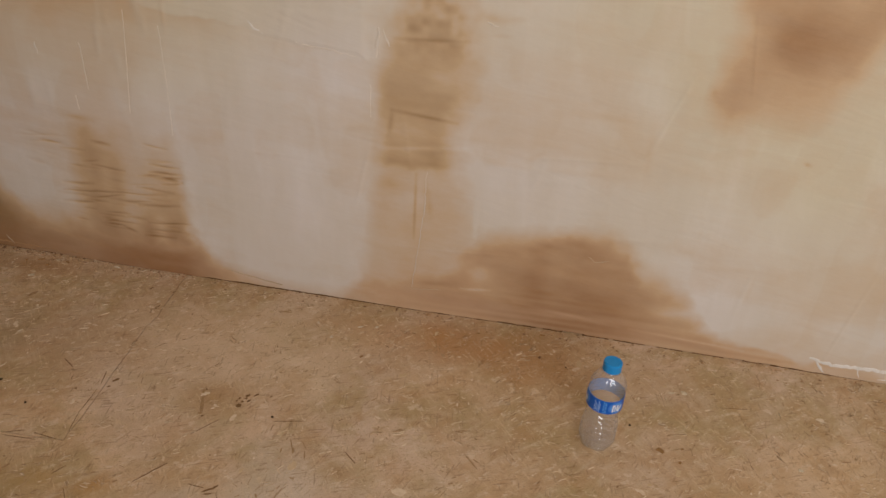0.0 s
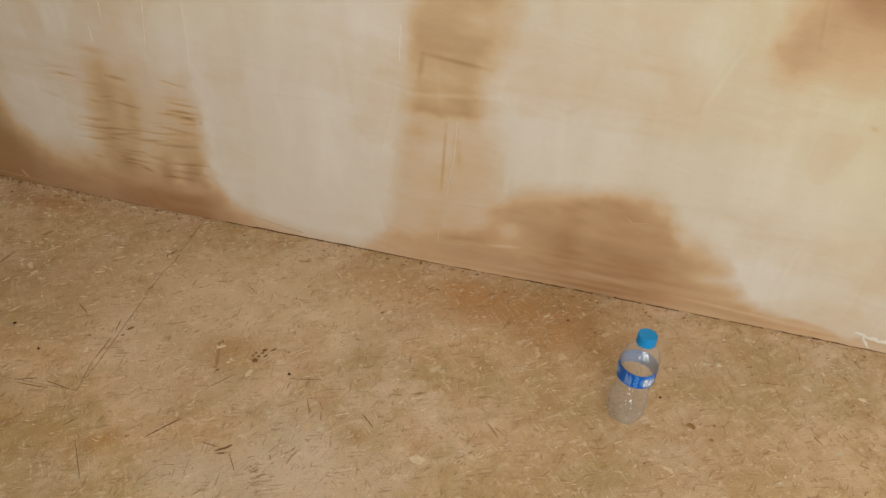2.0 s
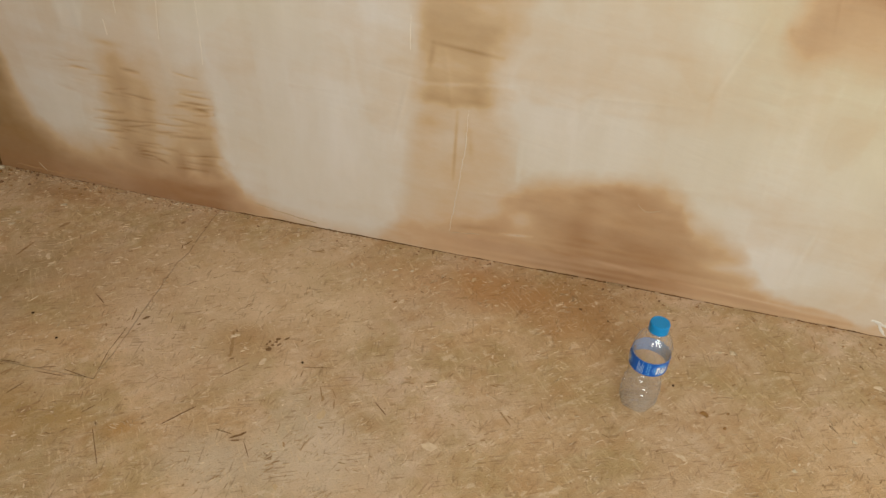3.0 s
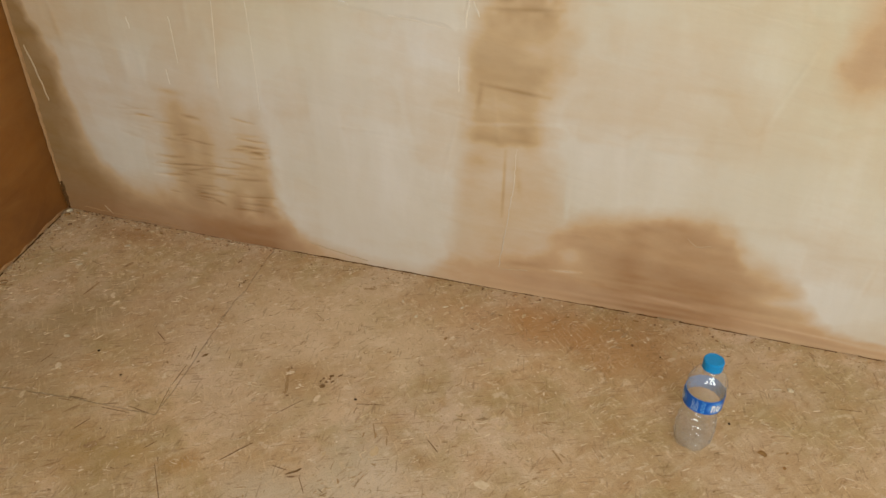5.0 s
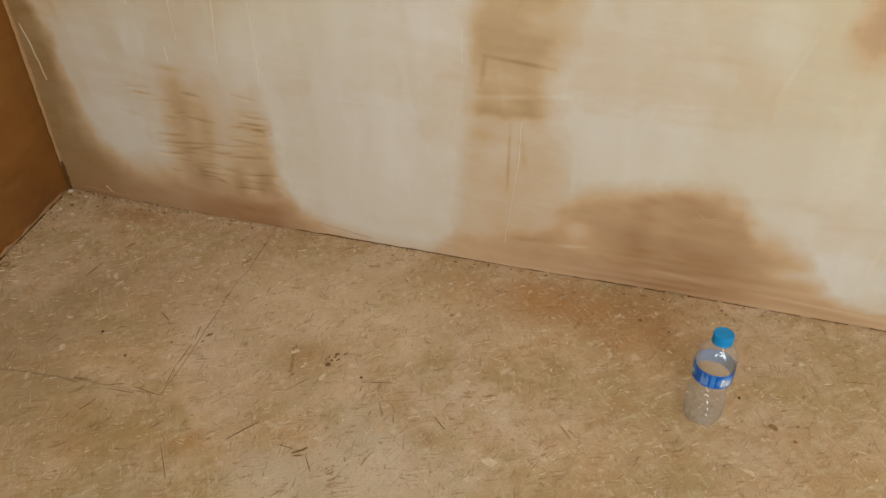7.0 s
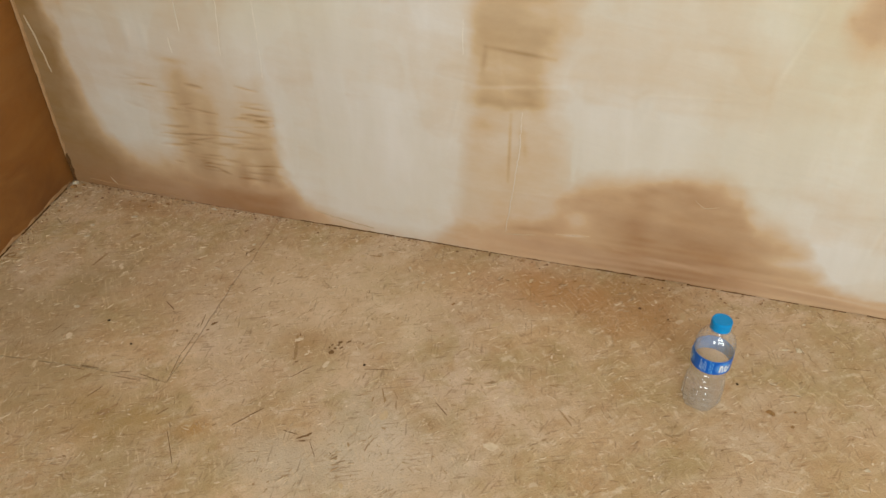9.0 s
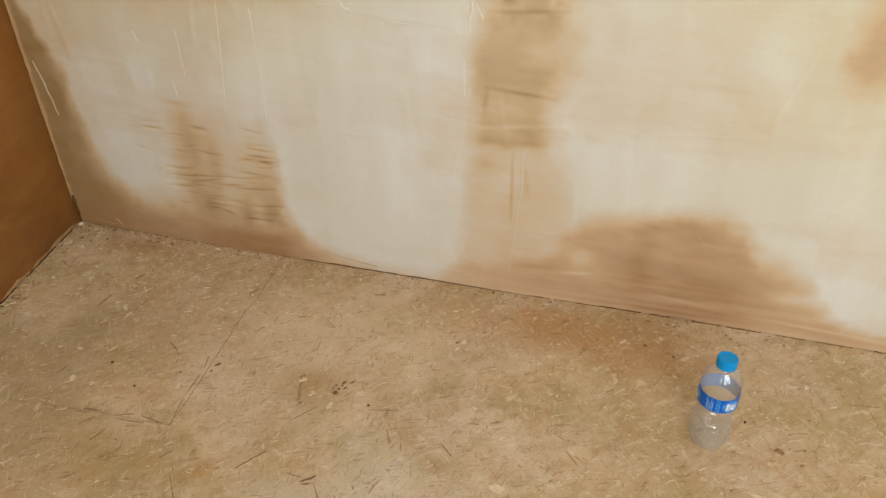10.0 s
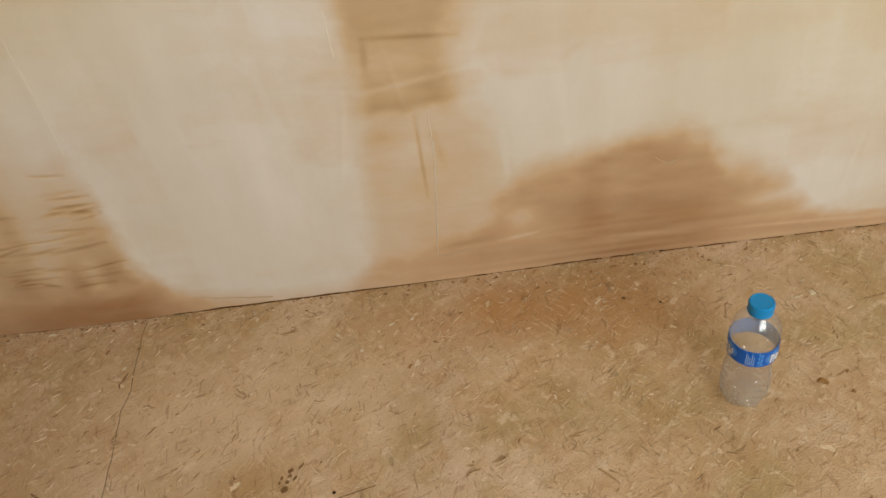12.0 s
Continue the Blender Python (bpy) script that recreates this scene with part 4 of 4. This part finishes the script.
smudge(((0.276, -0.472, 0.012, 0.003, 0.7), (0.282, -0.468, 0.013, 0.003, 0.6), (0.286, -0.463, 0.009, 0.0025, 0.8), (0.281, -0.477, 0.010, 0.002, 0.3)), "dark_mark", "round hatched dark scuff")
for x, y, long, wide, turn in ((0.1885, -0.461, 0.056, 0.0022, 0.957), (-0.052, -0.283, 0.032, 0.002, -0.55), (0.447, -0.369, 0.030, 0.0018, -0.70), (-0.049, -0.482, 0.028, 0.0018, 1.19), (0.068, -0.486, 0.022, 0.0014, 1.04),
                               (0.112, -0.535, 0.070, 0.0012, -0.885), (-0.034, -0.436, 0.027, 0.0014, 0.40), (0.335, -0.322, 0.05, 0.0012, 0.25), (0.222, -0.362, 0.05, 0.0012, 0.95), (1.02, -0.118, 0.05, 0.0007, 0.15), (0.30, -0.485, 0.03, 0.0012, -0.9)):
    smudge(((x, y, long, wide, turn),), "scratch", "thin dark scratch")
smudge(((0.042, -0.302, 0.012, 0.005, 0.9), (0.04, -0.318, 0.006, 0.003, 0.9)), "dark_mark", "small dark scuff")


# the frayed, doubled crack beside the joint
smudge(((0.0045, -0.108, 0.022, 0.0013, 1.25), (0.001, -0.121, 0.010, 0.0013, 1.9), (0.011, -0.055, 0.006, 0.0012, 0.8)), "crack", "frayed edge of the board joint", DARKGAP)
smudge(((0.034, -0.40, 0.05, 0.0010, -1.35), (0.028, -0.35, 0.05, 0.0010, -1.5), (0.021, -0.30, 0.03, 0.0010, -1.3)), "crack", "second fine crack along the joint", SMUDGE)
smudge(((-0.02, -0.445, 0.05, 0.0011, 0.06), (0.01, -0.434, 0.04, 0.0011, -0.1), (-0.09, -0.441, 0.03, 0.0010, 0.1)), "crack", "second fine crack along the joint", SMUDGE)
for number in range(9):
    rng = np.random.RandomState(900 + number)
    x, y = rng.uniform(-0.42, 0.7), -rng.uniform(0.03, 0.6)
    smudge(((x, y, rng.uniform(0.008, 0.03), rng.uniform(0.0008, 0.0016), rng.uniform(0, 3.1)),), "scratch", "thin dark scratch")
for number in range(9):
    rng = np.random.RandomState(950 + number)
    x, y, turn = rng.uniform(-0.42, 0.7), -rng.uniform(0.03, 0.6), rng.uniform(0, 3.1)
    smudge(((x, y, rng.uniform(0.012, 0.03), rng.uniform(0.0015, 0.004), turn), (x + 0.006, y + 0.004, rng.uniform(0.008, 0.02), 0.002, turn + 0.3)), "brown_mark", "short brown scuff", SCUFF)


# ---- the bottle ----
def lathe(profile, around, ripple=None):
    """A surface of revolution from (radius, height) pairs."""
    bm, rings = bmesh.new(), []
    for r, z in profile:
        rings.append([bm.verts.new(((r + (ripple(2 * math.pi * i / around, z) if ripple else 0)) * math.cos(2 * math.pi * i / around),
                                    (r + (ripple(2 * math.pi * i / around, z) if ripple else 0)) * math.sin(2 * math.pi * i / around), z)) for i in range(around)])
    for a, b in zip(rings, rings[1:]):
        for i in range(around):
            bm.faces.new((a[i], a[(i + 1) % around], b[(i + 1) % around], b[i]))
    return bm, rings


def smooth_profile(points, steps):
    """Points joined by a smooth curve."""
    out = []
    for i in range(len(points) - 1):
        p = [Vector(points[min(max(j, 0), len(points) - 1)]) for j in (i - 1, i, i + 1, i + 2)]
        for k in range(steps):
            t = k / steps
            v = 0.5 * (2 * p[1] + (p[2] - p[0]) * t + (2 * p[0] - 5 * p[1] + 4 * p[2] - p[3]) * t * t + (3 * p[1] - p[0] - 3 * p[2] + p[3]) * t ** 3)
            out.append((v.x, v.y))
    return out + [points[-1]]


def curved_panel(radius, a0, a1, z0, z1, out=0.0):
    """A strip of film bent round the bottle, with an edge of its own."""
    bm, n, r = bmesh.new(), max(4, int((a1 - a0) / 0.06)), radius + out
    rows = []
    for i in range(n + 1):
        a = a0 + (a1 - a0) * i / n
        rows.append([bm.verts.new((q * math.cos(a), q * math.sin(a), z)) for q, z in ((r, z0), (r, z1), (r - 0.0003, z1), (r - 0.0003, z0))])
    for a, b in zip(rows, rows[1:]):
        for j in range(4):
            bm.faces.new((a[j], b[j], b[(j + 1) % 4], a[(j + 1) % 4]))
    return bm


def curved_oval(radius, middle, reach, z, half, out):
    """An oval of print bent round the bottle, with an edge of its own."""
    bm, n, rings = bmesh.new(), 28, []
    for level in (0.0, -0.00015):
        rings.append([bm.verts.new(((radius + out + level) * math.cos(middle + reach * math.cos(k * 2 * math.pi / n)), (radius + out + level) * math.sin(middle + reach * math.cos(k * 2 * math.pi / n)), z + half * math.sin(k * 2 * math.pi / n))) for k in range(n)])
    for k in range(n):
        bm.faces.new((rings[0][k], rings[1][k], rings[1][(k + 1) % n], rings[0][(k + 1) % n]))
    for k in range(n // 2):                # strips across, so that the film stays bent
        a, b, c, d = k, (k + 1) % n, (n - k - 1) % n, (n - k) % n
        corners = [rings[0][i] for i in dict.fromkeys((a, b, c, d))]
        if len(corners) > 2:
            bm.faces.new(corners)
    return bm


def shaded(ob):
    ob.data.shade_smooth()
    return ob


def water_bottle(x, y, turn):
    bottle = tagged(new("water_bottle"), "empty clear plastic water bottle with blue cap and blue label", "bottle")
    bottle.matrix_world = pose(x, y, 0.0006, 0, 0, turn) @ Matrix.Diagonal((0.935, 0.935, 0.99, 1))
    outline = smooth_profile(((0.004, 0.006), (0.015, 0.0035), (0.022, 0.0), (0.0258, 0.003), (0.0279, 0.012), (0.0284, 0.026), (0.0281, 0.040), (0.0262, 0.052), (0.0250, 0.059), (0.0258, 0.066),
                              (0.0273, 0.0735), (0.0274, 0.078), (0.0274, 0.102), (0.0277, 0.107), (0.0268, 0.117), (0.0230, 0.1275), (0.0172, 0.1350), (0.0128, 0.1400), (0.0125, 0.145)), 11)

    def ripple(a, z):
        low = min(1.0, 3.0 * max(0.0, 1 - abs(z - 0.034) / 0.029))
        wave = math.sin((z + 0.0026 * math.sin(4 * a)) * 2 * math.pi / 0.0105)
        ribs = 0.0017 * math.copysign(abs(wave) ** 0.55, wave) * low * (0.6 + 0.4 * math.cos(7 * a + 0.8))
        flutes = 0.0014 * math.cos(18 * a) * max(0.0, 1 - abs(z - 0.119) / 0.015)
        feet = 0.0014 * math.cos(5 * a) * max(0.0, 1 - z / 0.012)
        return ribs + flutes + feet
    skin = 0.00045
    inner = [(max(r - skin, 0.0005), z + (skin if z < 0.01 else 0)) for r, z in outline[::-1]]
    bm, rings = lathe(outline + inner, 120, ripple)
    bm.faces.new(rings[0])
    bm.faces.new(rings[-1][::-1])
    bmesh.ops.recalc_face_normals(bm, faces=bm.faces)
    body = shaded(part("body", bm, CLEAR, bottle, "clear thin plastic body with ribs"))
    bm, _ = lathe(((0.0129, 0.1388), (0.0150, 0.1391), (0.0150, 0.1403), (0.0129, 0.1406), (0.0129, 0.1388)), 40)
    part("neck_ring", bm, CLEAR, bottle)
    # cap with fine grips
    rim = ((0.0140, 0.1412), (0.0143, 0.1416), (0.0143, 0.1434), (0.0138, 0.1438), (0.0143, 0.1442), (0.0144, 0.1534), (0.0138, 0.1550), (0.0123, 0.1556), (0.0117, 0.1551), (0.0, 0.1551))
    bm, rings = lathe(rim, 120, lambda a, z: 0.00006 * math.cos(40 * a) if 0.144 < z < 0.1545 else 0)
    bmesh.ops.remove_doubles(bm, verts=bm.verts, dist=1e-6)
    cap = part("cap", bm, CAPBLUE, bottle, "bright blue ribbed screw cap")
    # label: a blue sleeve with light print
    r, low, top = 0.0284, 0.0785, 0.1018
    label = part("label", curved_panel(r, 0, 2 * math.pi, low, top), LABELBLUE, bottle, "blue printed label sleeve")
    part("label_lining", curved_panel(r - 0.0005, 0, 2 * math.pi, low + 0.0002, top - 0.0002), LINING, bottle, "pale blue-grey back of the label film")
    half = (top - low) / 2
    for middle in (0.25, 2.35, 4.45):
        for k in range(5):
            part("print_glow", curved_oval(r, middle, 0.46 - 0.055 * k, low + half, half * (0.92 - 0.11 * k), 0.0002 + 0.00012 * k), (LABELMID, LABELMID, LABELLIGHT, LABELLIGHT, LABELPALE)[k], label, "pale blue glow of the emblem")
        for a0, a1, z0, z1 in ((-0.25, -0.17, 0.005, 0.018), (-0.11, -0.05, 0.005, 0.015), (0.0, 0.08, 0.006, 0.017), (0.13, 0.19, 0.005, 0.014), (0.23, 0.28, 0.008, 0.017), (-0.17, -0.11, 0.014, 0.018), (0.08, 0.13, 0.005, 0.009)):
            part("print_bar", curved_panel(r, middle + a0 - 0.02, middle + a1 + 0.02, low + z0 - 0.0008, low + z1 + 0.0008, 0.0010), LABELBLUE, label)
            part("print_bar", curved_panel(r, middle + a0, middle + a1, low + z0, low + z1, 0.0013), LABELWHITE, label)
        for i in range(5):
            part("print_bar", curved_panel(r, middle - 1.22 + 0.075 * i, middle - 1.20 + 0.075 * i, low + 0.002 + 0.0008 * (i % 2), top - 0.003 - 0.0035 * (i % 3), 0.0003), LABELPALE, label)
        for i in range(6):
            part("print_bar", curved_panel(r, middle - 0.74, middle - 0.56, low + 0.0022 + 0.0034 * i, low + 0.0030 + 0.0034 * i, 0.0003), LABELLIGHT, label)
            part("print_bar", curved_panel(r, middle - (0.74 if i % 2 else 0.60), middle - (0.70 if i % 2 else 0.56), low + 0.0030 + 0.0034 * i, low + 0.0052 + 0.0034 * i, 0.0003), LABELLIGHT, label)
    return bottle


water_bottle(0.797, -0.246, -70)
